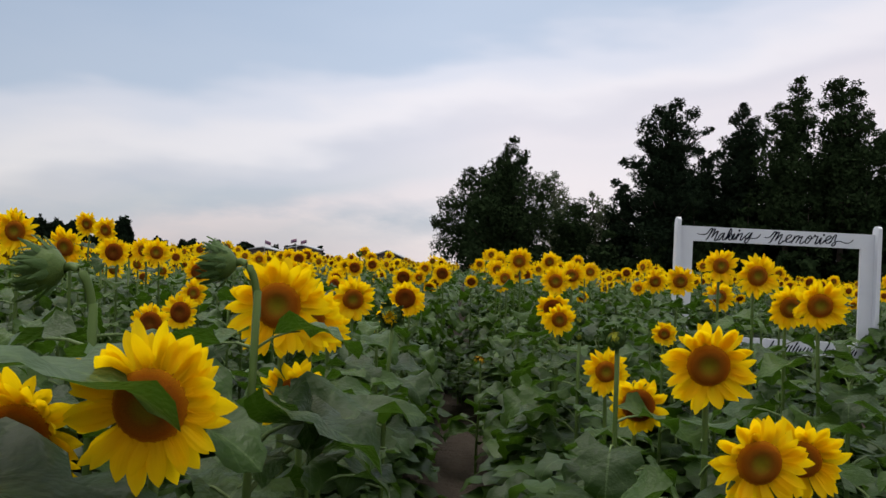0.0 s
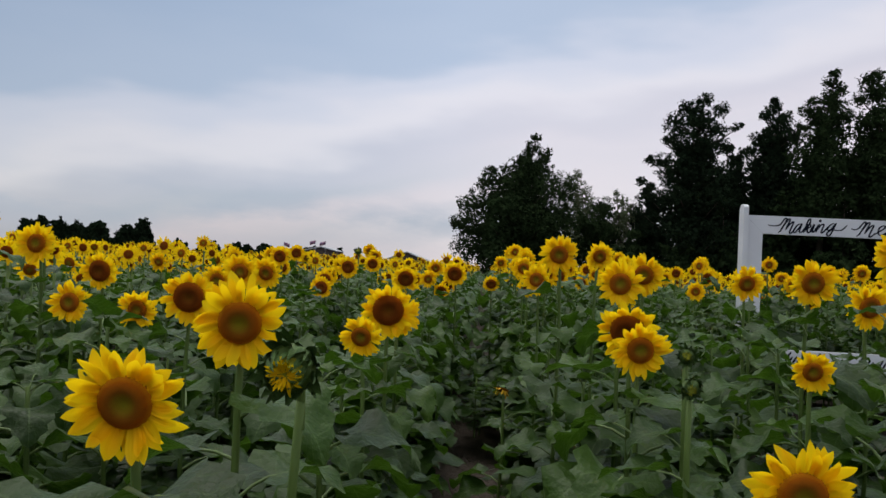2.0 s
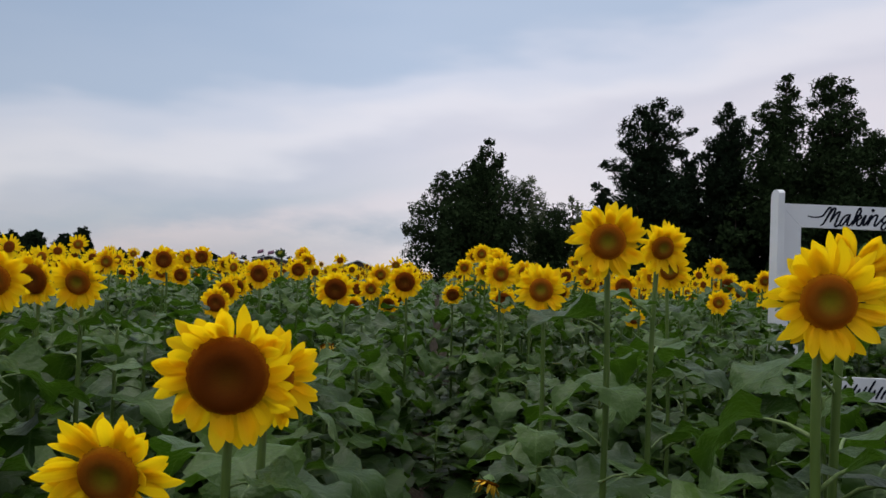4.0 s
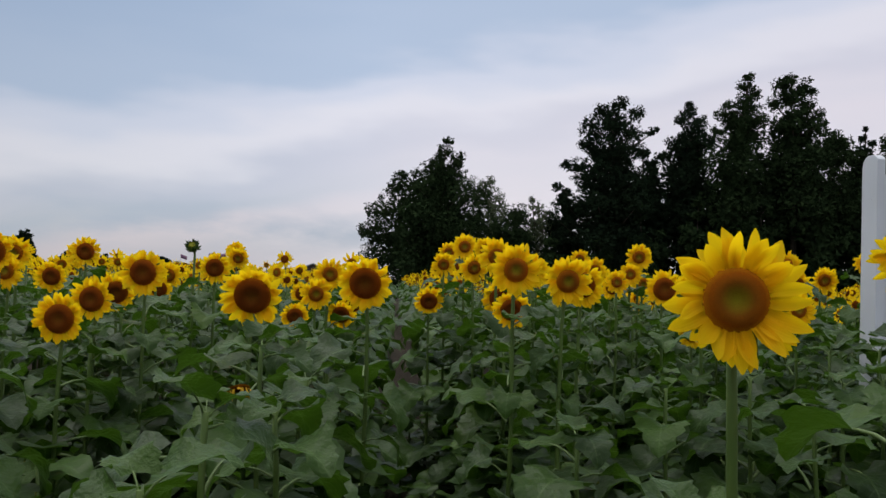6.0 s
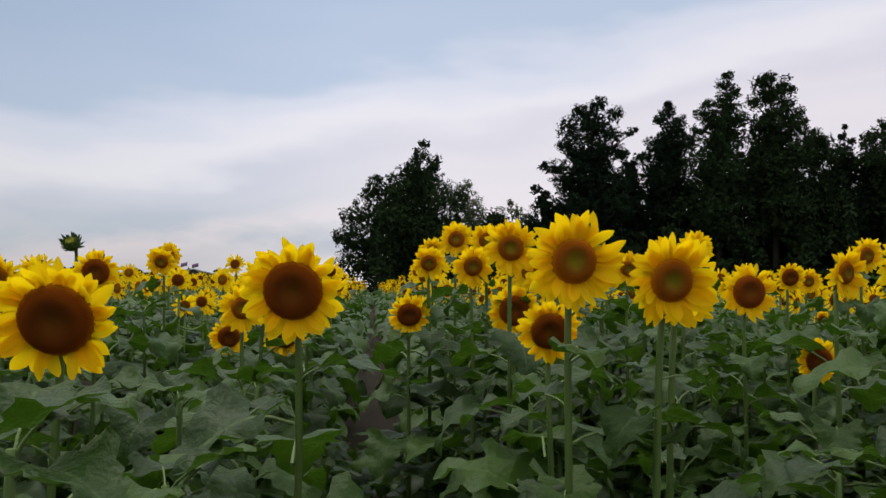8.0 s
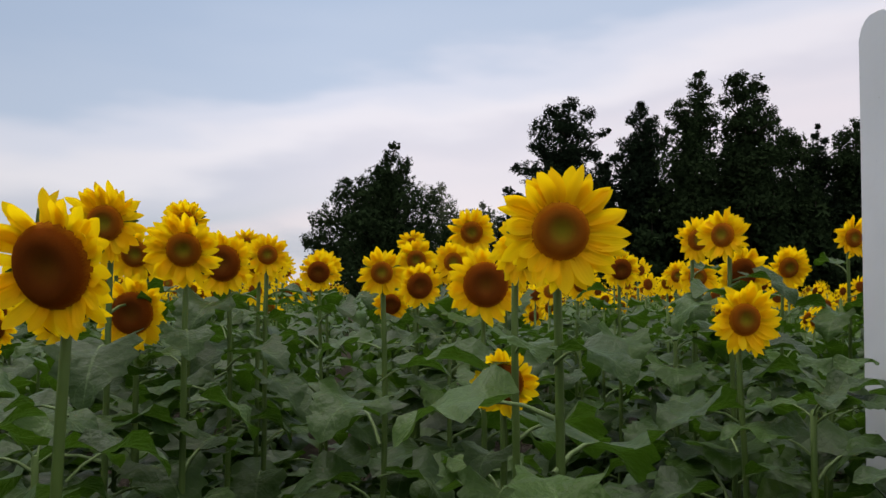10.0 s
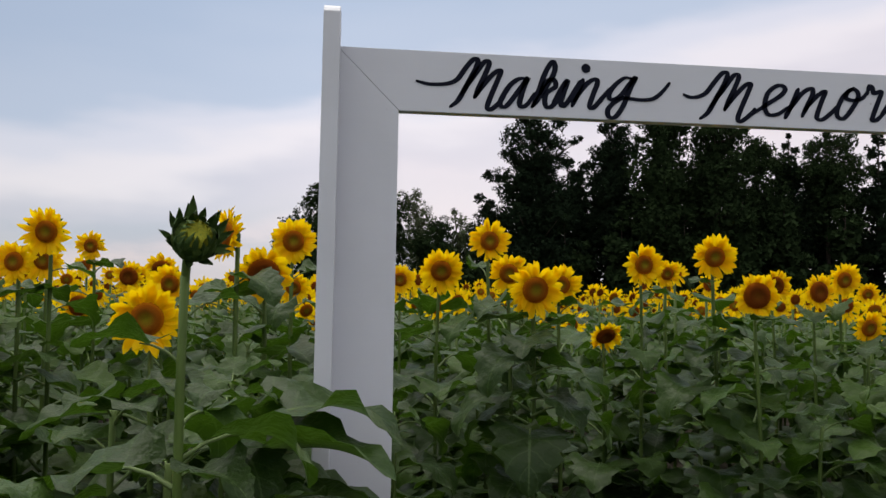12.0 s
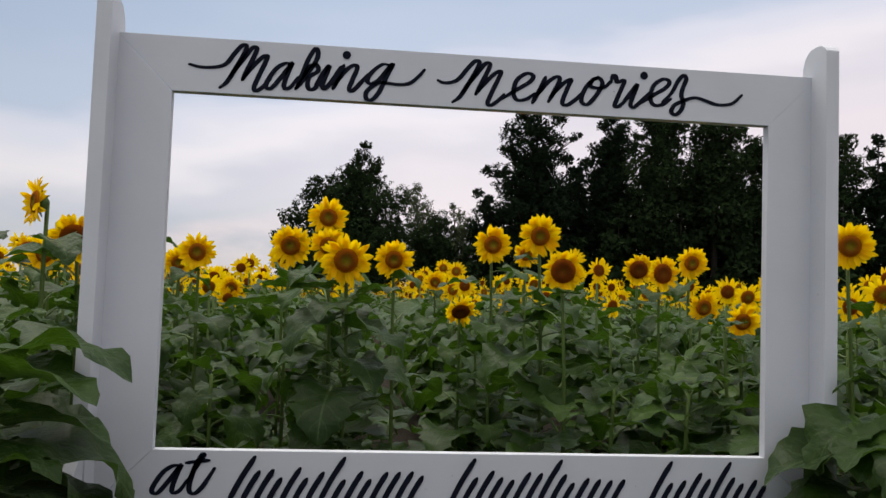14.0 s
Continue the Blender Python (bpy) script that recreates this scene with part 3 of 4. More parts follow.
# strokes of the hand-painted letters, in steps of the brush (about 1.8 mm) from each letter's foot
GLYPHS = {
    "M": [[(-62, 41), (-40, 37), (-10, 39), (8, 47), (22, 66), (36, 82), (44, 81), (40, 66), (24, 36), (10, 12), (-3, 1)],
          [(14, 22), (40, 58), (56, 79), (64, 78), (60, 64), (48, 38), (39, 18)],
          [(39, 18), (56, 42), (75, 62), (85, 65), (80, 50), (68, 22), (62, 4), (67, -1), (80, 8), (92, 22)]],
    "a": [[(50, 46), (40, 49), (22, 38), (6, 14), (4, 2), (14, 1), (30, 20), (46, 42), (52, 50), (46, 36), (38, 10), (41, 1), (52, 6), (64, 24)]],
    "k": [[(0, 4), (10, 30), (22, 62), (34, 80), (39, 72), (36, 58), (24, 38), (8, 14), (-2, 2)],
          [(12, 24), (22, 44), (36, 50), (40, 38), (24, 26), (21, 10), (27, 2), (38, 8), (54, 32)]],
    "i": [[(-8, 8), (8, 34), (18, 46), (10, 22), (6, 6), (13, 4), (28, 24), (40, 46)], [(51, 69), (51, 69)]],
    "n": [[(20, 48), (12, 28), (0, 2)], [(4, 10), (24, 38), (40, 49), (46, 44), (38, 22), (32, 4), (38, 0), (52, 14), (68, 34)]],
    "g": [[(50, 52), (36, 52), (18, 38), (8, 22), (14, 14), (30, 22), (46, 42), (57, 54), (48, 36), (34, 4), (20, -15), (8, -15), (6, -4), (16, 8), (32, 17), (50, 17), (72, 16), (92, 20), (108, 33), (120, 47)]],
    "e": [[(0, 6), (28, 26), (54, 44), (60, 56), (48, 60), (30, 46), (24, 22), (31, 8), (48, 10), (64, 22)]],
    "m": [[(24, 54), (14, 30), (0, 2)], [(6, 14), (28, 44), (46, 56), (50, 48), (40, 26), (30, 6)],
          [(34, 16), (56, 42), (72, 52), (66, 36), (58, 14), (57, 4), (66, 2), (82, 14), (92, 26)]],
    "o": [[(38, 60), (20, 46), (8, 22), (8, 8), (20, 6), (36, 26), (46, 46), (40, 57), (28, 54), (23, 42), (36, 38), (52, 42), (64, 56)]],
    "r": [[(8, 48), (12, 62), (18, 60), (20, 50), (34, 54), (28, 36), (18, 10), (17, 2), (26, 4), (44, 22)]],
    "j": [[(-4, 12), (10, 30), (22, 46), (14, 22), (10, 6), (17, 2), (32, 16), (46, 32)], [(35, 65), (35, 65)]],
    "s": [[(2, 14), (20, 34), (32, 58), (43, 70), (48, 62), (42, 46), (39, 30), (43, 14), (38, 0), (28, -9), (20, -3), (26, 10), (44, 20), (66, 27), (88, 22), (110, 16), (138, 20), (158, 38)]],
    "t": [[(5, 19), (22, 52), (32, 67), (28, 67), (16, 42), (9, 9), (18, 0), (32, 12), (52, 45)], [(2, 54), (42, 59)]],
}
MAKING = (("M", 0.158, 2.121), ("a", 0.297, 2.130), ("k", 0.403, 2.130), ("i", 0.478, 2.135), ("n", 0.523, 2.138), ("g", 0.624, 2.141))
MEMORIES = (("M", 0.934, 2.119), ("e", 1.093, 2.128), ("m", 1.205, 2.131), ("o", 1.365, 2.132), ("r", 1.466, 2.136), ("j", 1.535, 2.138), ("e", 1.580, 2.139), ("s", 1.664, 2.139))
AT = (("a", 0.0, 0.800), ("t", 0.105, 0.800))


def lettering(name, word, parent, width, step, rise=0.00180, y=-0.0012, lead=1.0):
    """One painted word of (letter, x, z of its foot), with brush steps of step across and rise up."""
    v, f = [], []
    for n, (c, x0, z0) in enumerate(word):
        for stroke in GLYPHS[c]:
            pts = curve_through([(x0 + (px * lead if px < -5 else px) * step, z0 - 0.004 + py * rise) for px, py in stroke])
            dot = len(stroke) == 2 and c in "ij"
            layer = y - 0.0006 * (n % 2)
            if dot:
                b = len(v)
                v += [Vector((pts[0][0] + 0.0145 * math.cos(s * 0.5236), layer, pts[0][1] + 0.0145 * math.sin(s * 0.5236))) for s in range(12)]
                f.append(tuple(b + s for s in range(12)))
            else:
                brush(v, f, pts, width, layer, 0.35)
    return child(name, make_mesh(name, v, f, [INK], smooth=False), parent, None, "black hand-painted brush lettering")


def mark_bars(x0, x1, z0, z1, count, parent):
    """A farm's painted mark as a row of plain leaning bars."""
    rng = random.Random(int(100 * x0))
    v, f = [], []
    for k in range(count):
        x = x0 + (x1 - x0) * (k + 0.2) / count
        tall = 1.0 if k in (0, count // 2) else rng.uniform(0.45, 0.75)
        top = z0 + (z1 - z0) * tall
        brush(v, f, curve_through([(x, z0), (x + 0.25 * (top - z0), 0.5 * (z0 + top)), (x + 0.55 * (top - z0), top)], 4), 0.017, -0.0035)
    return child("painted_mark", make_mesh("painted_mark", v, f, [INK], smooth=False), parent, None, "black painted slanting bars")


def photo_frame():
    root = tagged(new("photo_frame"), "white painted wooden photo frame with black brush lettering", "photo frame")
    root.location = (0, 0, 0)
    li, ri, lo, hi = 0.0, OPEN_W, OPEN_LO, OPEN_HI
    g, lw, rw = 0.0009, 0.1765, BW - 0.0205     # joint, and the board widths that show beside the posts
    for name, outline in (
        ("top_board", [(li + g, hi), (ri - 0.0002, hi), (ri + rw, hi + rw), (ri + rw, hi + BW), (li - lw, hi + BW), (li - lw, hi + lw + g)]),
        ("bottom_board", [(li - lw, lo - BW), (ri + rw, lo - BW), (ri + rw, lo - rw - g), (ri - g, lo), (li + g, lo), (li - lw, lo - lw - g)]),
        ("side_board", [(li - lw, lo - lw), (li, lo), (li, hi), (li - lw, hi + lw)]),
        ("side_board", [(ri, lo), (ri + rw, lo - rw), (ri + rw, hi + rw), (ri, hi)]),
    ):
        bm = bmesh.new()
        prism(bm, outline, 0.0, BT)
        soften(bm, 0.0018)
        part(name, bm, PAINT, root)
    for x0 in (li - 0.223, ri + BW - 0.023):
        bm = bmesh.new()
        top, front, back = 2.386, -0.092, 0.058
        # dog-eared in depth: the post stands edge on, its front edge well before the boards
        ys = [(front, -0.3), (front, top - 0.030), (front + 0.012, top - 0.016), (front + 0.034, top - 0.003), (front + 0.055, top), (0.002, top), (0.024, top - 0.008), (0.046, top - 0.030), (back, top - 0.062), (back, -0.3)]
        a = [bm.verts.new((x0, y, z)) for y, z in ys]
        b = [bm.verts.new((x0 + 0.048, y, z)) for y, z in ys]
        bm.faces.new(a), bm.faces.new(b[::-1])
        for k in range(len(ys)):
            bm.faces.new((a[k], b[k], b[(k + 1) % len(ys)], a[(k + 1) % len(ys)]))
        bmesh.ops.recalc_face_normals(bm, faces=bm.faces)
        soften(bm, 0.003)
        part("post", bm, PAINT, root, "white painted post with a dog-eared top")
    bm = bmesh.new()
    # a slanting prop that leans from the ground against the post's front
    side = [(front - 0.002, 0.97), (front - 0.002, 0.84), (-0.90, 0.0), (-1.03, 0.0)]
    a = [bm.verts.new((li - 0.219, y, z)) for y, z in side]
    b = [bm.verts.new((li - 0.179, y, z)) for y, z in side]
    bm.faces.new(a), bm.faces.new(b[::-1])
    for k in range(4):
        bm.faces.new((a[k], b[k], b[(k + 1) % 4], a[(k + 1) % 4]))
    bmesh.ops.recalc_face_normals(bm, faces=bm.faces)
    soften(bm, 0.003)
    part("prop", bm, PAINT, root, "white painted slanting prop")
    lettering("word", MAKING, root, 0.0150, 0.00171)
    lettering("word", MEMORIES, root, 0.0150, 0.00187, lead=0.50)
    lettering("word", AT, root, 0.0150, 0.00180)
    mark_bars(0.24, 0.86, 0.775, 0.915, 15, root)
    mark_bars(0.96, 1.55, 0.775, 0.915, 14, root)
    mark_bars(1.64, 2.06, 0.775, 0.915, 10, root)
    return root


photo_frame()


# ---- the sunflowers beside the walk, row by row ----
sunflower(-4.75, -6.20, 1.64, 0.20)
sunflower(-4.80, -6.55, 1.70, 0.20)
sunflower(-5.56, -4.00, 1.78, 0.20)
sunflower(-4.95, -4.54, 1.63, 0.20)
sunflower(-5.12, -4.83, 1.62, 0.20, 6, 1)
sunflower(-6.02, -3.35, 1.84, 0.21)
sunflower(-4.69, -4.42, 1.51, 0.19, 0, 1)
sunflower(-4.51, -5.03, 1.39, 0.18, 8)
sunflower(-4.36, -3.30, 1.52, 0.20, -6, 1)
sunflower(-4.75, -0.75, 1.63, 0.20, 0, 1)
sunflower(-5.33, -0.30, 1.60, 0.20)
sunflower(-4.28, 2.46, 1.70, 0.20)
sunflower(-5.02, 1.04, 1.68, 0.20, 0, 1)
sunflower(-5.30, -3.90, 1.64, 0.20)
sunflower(-6.01, -0.54, 1.52, 0.20)
sunflower(-5.05, 0.10, 1.64, 0.20)
sunflower(-4.95, -0.20, 1.54, 0.20)
sunflower(-5.50, 2.18, 1.67, 0.22)
sunflower(-4.55, 3.74, 1.78, 0.22)
sunflower(-5.10, 0.72, 1.51, 0.20, 0, 1)
sunflower(-5.88, 3.22, 1.65, 0.20)
sunflower(-5.38, 3.20, 1.63, 0.20)
sunflower(-3.71, 2.32, 1.42, 0.20, 5, 1)
# row x = -4.2
sunflower(-4.38, -0.23, 1.45, 0.21, 12, 1, 16)
sunflower(-4.54, 1.30, 1.54, 0.21)
sunflower(-4.53, 1.06, 1.45, 0.20, 0, 1, 14)
sunflower(-4.00, -7.00, 1.37, 0.15, 0, 1)
sunflower(-4.10, -6.40, 1.37, 0.17, 0, 1)
sunflower(-4.19, -5.10, 1.38, 0.17)
sunflower(-3.95, -5.18, 1.445, 0.21, 0, 1)
sunflower(-4.21, -4.09, 1.48, 0.18)
sunflower(-4.12, -4.00, 1.53, 0.20, 10)
sunflower(-4.13, -3.44, 1.52, 0.20)
sunflower(-4.23, -1.28, 1.37, 0.20, 0, 1)
sunflower(-4.31, -0.74, 1.43, 0.20, 0, 1)
sunflower(-4.10, -0.70, 1.56, 0.21, 0, 1)
sunflower(-4.03, 0.45, 1.60, 0.19, 0, 1)
sunflower(-4.35, 0.30, 1.57, 0.19)
bud(-4.25, 0.78, 1.73, 0.12)
# row x = -3.25
sunflower(-3.21, -9.00, 1.45, 0.21, 5, 0, 8, True)
sunflower(-3.46, -8.85, 1.37, 0.20, 5, 0, 8, True)
sunflower(-3.22, -8.28, 1.54, 0.22, 10, 0, 8, True)
sunflower(-3.22, -7.95, 1.49, 0.20, 10, 0, 8, True)
near_bud = bud(-3.28, -8.52, 1.63, 0.11, -80, 0)
left_bud = bud(-3.51, -8.72, 1.61, 0.125, -80, 0)
twig = random.Random(3)
for lz, la, ls, lp in ((1.47, -1.45, 0.15, 0.05), (1.38, -1.9, 0.14, -0.5), (1.47, 1.2, 0.16, -0.4), (1.20, -1.15, 0.27, 0.30), (1.28, -2.0, 0.22, 0.15)):
    leaf_on(near_bud, twig, lz, la, ls, lp)
for lz, la, ls, lp in ((1.42, -2.1, 0.22, -0.05), (1.34, -1.9, 0.24, -0.1), (1.50, -1.0, 0.15, -0.5), (1.48, 1.6, 0.16, -0.3)):
    leaf_on(left_bud, twig, lz, la, ls, lp)
sunflower(-3.18, -8.22, 1.33, 0.18, 0, 1, 14)
sunflower(-3.31, -7.12, 1.395, 0.178, 0, 0, 6, True)
bud(-3.083, -7.06, 1.45, 0.135, 0, 8, True)
sunflower(-3.275, -6.70, 1.485, 0.19, 5, 0, 6, True)
sunflower(-3.24, -5.32, 1.34, 0.165, 0, 0, 6, True)
sunflower(-3.18, -5.02, 1.425, 0.22, 0, 1, 6, True)
sunflower(-3.145, -4.86, 1.40, 0.18, 15, 0, 6)
bud(-3.33, -5.20, 1.22, 0.09)
sunflower(-3.47, -1.44, 1.49, 0.235, 0, 1, 10, True)
sunflower(-3.06, -1.23, 1.55, 0.222, 0, 1, 10, True)
sunflower(-3.336, 0.44, 1.587, 0.205)
sunflower(-3.40, 0.28, 1.467, 0.20, 8)
sunflower(-3.27, 0.60, 1.336, 0.195, 0, 1, 24)
sunflower(-3.23, 1.29, 1.38, 0.20, 0, 1, 12)
sunflower(-3.67, 1.55, 1.27, 0.21, 6, 1, 12)
sunflower(-2.72, 0.61, 1.44, 0.19, 0, 1, 14)
# row x = -2.35
sunflower(-2.24, -8.46, 1.30, 0.19, -5, 0, 4, True)
sunflower(-2.08, -8.27, 1.27, 0.18, -14, 0, 8, True)
sunflower(-2.23, -8.09, 1.44, 0.22, -5, 0, 4, True)
sunflower(-2.21, -7.28, 1.205, 0.19, -5, 1, 10, True)
sunflower(-2.26, -6.93, 1.27, 0.18, -5, 0, 4, True)
sunflower(-2.31, -5.80, 1.39, 0.18, -5, 0, 4, True)
sunflower(-2.325, -5.67, 1.435, 0.20, -18, 1, 26, True)
sunflower(-2.255, -5.06, 1.58, 0.19, -5, 0, 4, True)
sunflower(-2.13, -4.88, 1.62, 0.18, -20, 0, 4)
sunflower(-2.43, -4.27, 1.70, 0.20, 0, 0, 0, True)
sunflower(-2.17, -3.84, 1.71, 0.16)
sunflower(-2.48, -3.40, 1.56, 0.19, -5, 0, 4, True, 0.66)
edge_flower = sunflower(-2.462, -1.30, 1.625, 0.215, -6, 0, 2, True, None, 0.74)
leaf_on(edge_flower, twig, 1.50, -1.3, 0.12, 0.1)
leaf_on(edge_flower, twig, 1.40, -1.1, 0.16, -0.1)
sunflower(-2.258, -1.33, 1.588, 0.205, -6, 0, 2, True, None, 0.74)
sunflower(-2.14, -1.06, 1.575, 0.205, -25, 1, 14, True, None, 0.80)
sunflower(-2.38, -0.05, 1.715, 0.21, -5, 0, 4, True)
sunflower(-2.40, -0.80, 1.45, 0.18, 0, 1, 10)
sunflower(-2.18, -0.05, 1.65, 0.20, 0, 0, 6, True)
sunflower(-2.34, 0.08, 1.48, 0.205, -5, 1, 8)
sunflower(-2.15, 0.38, 1.63, 0.20, -5, 1)
sunflower(-2.04, 0.62, 1.67, 0.15)
sunflower(-2.35, 0.78, 1.79, 0.17)
sunflower(-2.45, 0.50, 1.66, 0.19)
sunflower(-2.11, 0.95, 1.65, 0.18)
sunflower(-2.62, 0.85, 1.68, 0.17)
sunflower(-2.44, 3.03, 1.84, 0.21)
sunflower(-1.91, 2.26, 1.67, 0.21)
sunflower(-1.58, 3.42, 1.65, 0.21)
sunflower(-1.23, 2.52, 1.69, 0.20, 0, 1)
sunflower(-2.45, 1.22, 1.82, 0.19)
sunflower(-1.90, 1.37, 1.63, 0.17, 0, 1)
bud(-2.27, -6.25, 1.345, 0.075, -10, 12)
bud(-2.25, -6.12, 1.41, 0.07, -10, -10)
bud(-2.34, -7.50, 1.44, 0.10, -20, -40)
withered(-2.66, -3.63, 0.92, 0.13, -30)
withered(-3.50, -1.48, 1.15, 0.15, 30)
# row x = -1.4
sunflower(-1.41, -6.81, 1.56, 0.21, -5, 0, 6, True)
sunflower(-1.43, -6.57, 1.54, 0.20, -5)
sunflower(-1.33, -5.90, 1.67, 0.23, -5, 0, 6, True)
sunflower(-1.71, -5.59, 1.33, 0.14)
sunflower(-1.37, -5.44, 1.72, 0.20)
sunflower(-1.46, -4.94, 1.62, 0.20)
sunflower(-1.31, -3.65, 1.60, 0.20)
sunflower(-1.39, -0.88, 1.65, 0.215, -3, 0, 2, True)
sunflower(-1.38, -0.54, 1.635, 0.165, 15, 0, 2, True)
sunflower(-1.40, -0.42, 1.345, 0.15, 0, 1, 12)
sunflower(-1.345, 0.19, 1.57, 0.235, -5, 1, 4, True)
sunflower(-1.66, 0.09, 1.60, 0.14)
sunflower(-1.50, 0.76, 1.57, 0.17, 5, 1)
sunflower(-1.37, 0.80, 1.66, 0.16)
sunflower(-1.29, 0.88, 1.78, 0.19, 0, 0, 4)
sunflower(-1.47, 1.36, 1.69, 0.19)
sunflower(-1.45, 1.93, 1.79, 0.16)
sunflower(-1.55, 2.10, 1.48, 0.19, 0, 1)
sunflower(-1.43, 2.58, 1.65, 0.19, 0, 1)
sunflower(-1.12, 2.06, 1.59, 0.19, 0, 1)
sunflower(-1.00, 1.69, 1.60, 0.20)
# row x = -0.5
sunflower(-0.36, 0.92, 1.77, 0.19)
sunflower(-1.86, -2.85, 1.66, 0.18)
sunflower(-1.17, -4.81, 1.53, 0.20)
front_bud = bud(-0.381, -1.00, 1.636, 0.125, 20, -22)
for lz, la, ls, lp in ((1.43, 1.6, 0.13, 0.1), (1.50, -1.3, 0.10, 0.3), (1.27, -1.4, 0.19, 0.0), (1.22, 1.3, 0.20, -0.1), (1.08, -1.6, 0.24, 0.05), (1.10, 2.0, 0.20, 0.0)):
    leaf_on(front_bud, twig, lz, la, ls, lp)
sunflower(-0.67, -0.09, 1.48, 0.20, 0, 0, 6, True)
sunflower(-0.53, 0.33, 1.745, 0.18, -54, 0, -4, True)
sunflower(-0.42, 0.42, 1.62, 0.19, 0, 1)
sunflower(-0.53, 1.36, 1.66, 0.17, 0, 1)
sunflower(-0.45, 2.30, 1.60, 0.19)
sunflower(-0.80, 3.87, 1.67, 0.21)
sunflower(-0.16, 1.37, 1.63, 0.19)
sunflower(0.16, 2.38, 1.66, 0.18)
sunflower(-0.37, 3.85, 1.46, 0.20)
# row x = 0.5
tall = sunflower(0.58, 0.70, 1.59, 0.225, 0, 0, 6, True)
BIG_LEAVES = ((1.30, 2.3, 0.25, -0.1), (1.26, -2.2, 0.24, -0.1), (1.04, 2.9, 0.29, -0.25), (1.43, 1.8, 0.17, 0.0), (1.42, -1.7, 0.18, 0.0), (1.12, 1.8, 0.27, 0.0), (1.10, -1.8, 0.27, -0.1))
for lz, la, ls, lp in BIG_LEAVES:
    leaf_on(tall, twig, lz, la, ls, lp)
sunflower(0.50, 0.82, 1.655, 0.17)
sunflower(0.48, 1.17, 1.81, 0.19, 0, 0, 2, True)
sunflower(0.29, 1.38, 1.68, 0.215, 0, 0, 6, True)
sunflower(0.80, 1.15, 1.62, 0.19, -10, 0, 6, True)
# row x = 1.45
sunflower(1.54, 0.81, 1.585, 0.19, 0, 1, 12, True)
tall = sunflower(1.50, 1.11, 1.76, 0.205, 0, 0, 4, True)
for lz, la, ls, lp in BIG_LEAVES:
    leaf_on(tall, twig, lz, la + 0.2, ls * 0.95, lp)
sunflower(1.35, 1.59, 1.74, 0.215, 0, 0, 4, True)
sunflower(1.60, 1.90, 1.71, 0.16)
sunflower(1.21, 1.77, 1.37, 0.18, 0, 1, 42)
sunflower(1.31, 4.36, 1.57, 0.20)
sunflower(1.61, 4.68, 1.32, 0.19)
# row x = 2.4
sunflower(2.37, 2.16, 1.66, 0.20, 0, 1)
sunflower(2.32, 1.63, 1.62, 0.195, 0, 1)
sunflower(2.53, 1.73, 1.69, 0.19)
sunflower(2.49, 1.47, 1.44, 0.19)
sunflower(2.49, 1.03, 1.38, 0.18)
sunflower(2.65, 0.43, 1.72, 0.20, -10)
sunflower(4.16, 3.90, 1.65, 0.20)

# ---- leafy plants that fill the rows ----
edge = random.Random(9)
aside = leafy_plant(-3.56, -9.08, 1.42, edge, 9)
for lz, la, ls, lp in ((1.41, -1.50, 0.30, 0.05), (1.28, -1.62, 0.34, 0.0), (1.20, -1.2, 0.28, 0.0)):
    leaf_on(aside, edge, lz, la, ls, lp)
beside = leafy_plant(-0.40, -0.42, 1.30, edge)
for lz, la, ls in ((1.20, -1.35, 0.32), (1.12, -1.85, 0.29), (1.00, -1.5, 0.28), (0.84, -1.45, 0.31), (0.70, -1.75, 0.28), (0.62, -1.1, 0.24), (0.93, -1.38, 0.37), (0.80, -1.66, 0.36)):
    leaf_on(beside, edge, lz, la, ls, 0.08)
leafy_plant(-0.30, -0.62, 1.08, edge)
for bx, by, bh in ((-1.02, -1.15, 1.20), (-1.46, -1.22, 1.22), (-0.74, -0.98, 1.20), (-1.80, -1.18, 1.16)):
    leafy_plant(bx, by, bh, edge)
leafy_plant(-0.47, -0.70, 1.22, edge)
leafy_plant(-0.66, -0.40, 1.28, edge)
leafy_plant(2.44, -0.12, 1.28, edge)
for bx, by, bh in ((0.05, 0.72, 1.10), (1.75, 0.70, 1.08), (2.05, 0.62, 1.08)):
    leafy_plant(bx, by, bh, edge)
beside = leafy_plant(2.40, -0.20, 1.22, edge)
for lz, la, ls in ((1.04, 1.75, 0.27), (0.92, 1.45, 0.31), (0.80, 1.75, 0.32), (0.68, 1.5, 0.32), (0.98, 2.2, 0.28)):
    leaf_on(beside, edge, lz, la, ls, -0.1)
beside = leafy_plant(2.50, -0.45, 1.12, edge)
for lz, la, ls in ((0.92, 1.5, 0.24), (0.82, 1.2, 0.26), (0.70, 1.7, 0.26), (1.02, 1.4, 0.28), (0.98, 1.85, 0.30), (0.78, 1.5, 0.32)):
    leaf_on(beside, edge, lz, la, ls, -0.1)
leafy_plant(2.50, -0.95, 1.00, edge)
ROW0, PITCH = -2.35, 0.945
fill = random.Random(5)


def open_ground(x, y):
    """The trodden places: before the frame, just behind it, and across the rows to it."""
    if -0.25 < x < 2.25 and -3.7 < y < 0.55:
        return True
    return -2.9 < x < 0.2 and -2.75 < y < -1.72


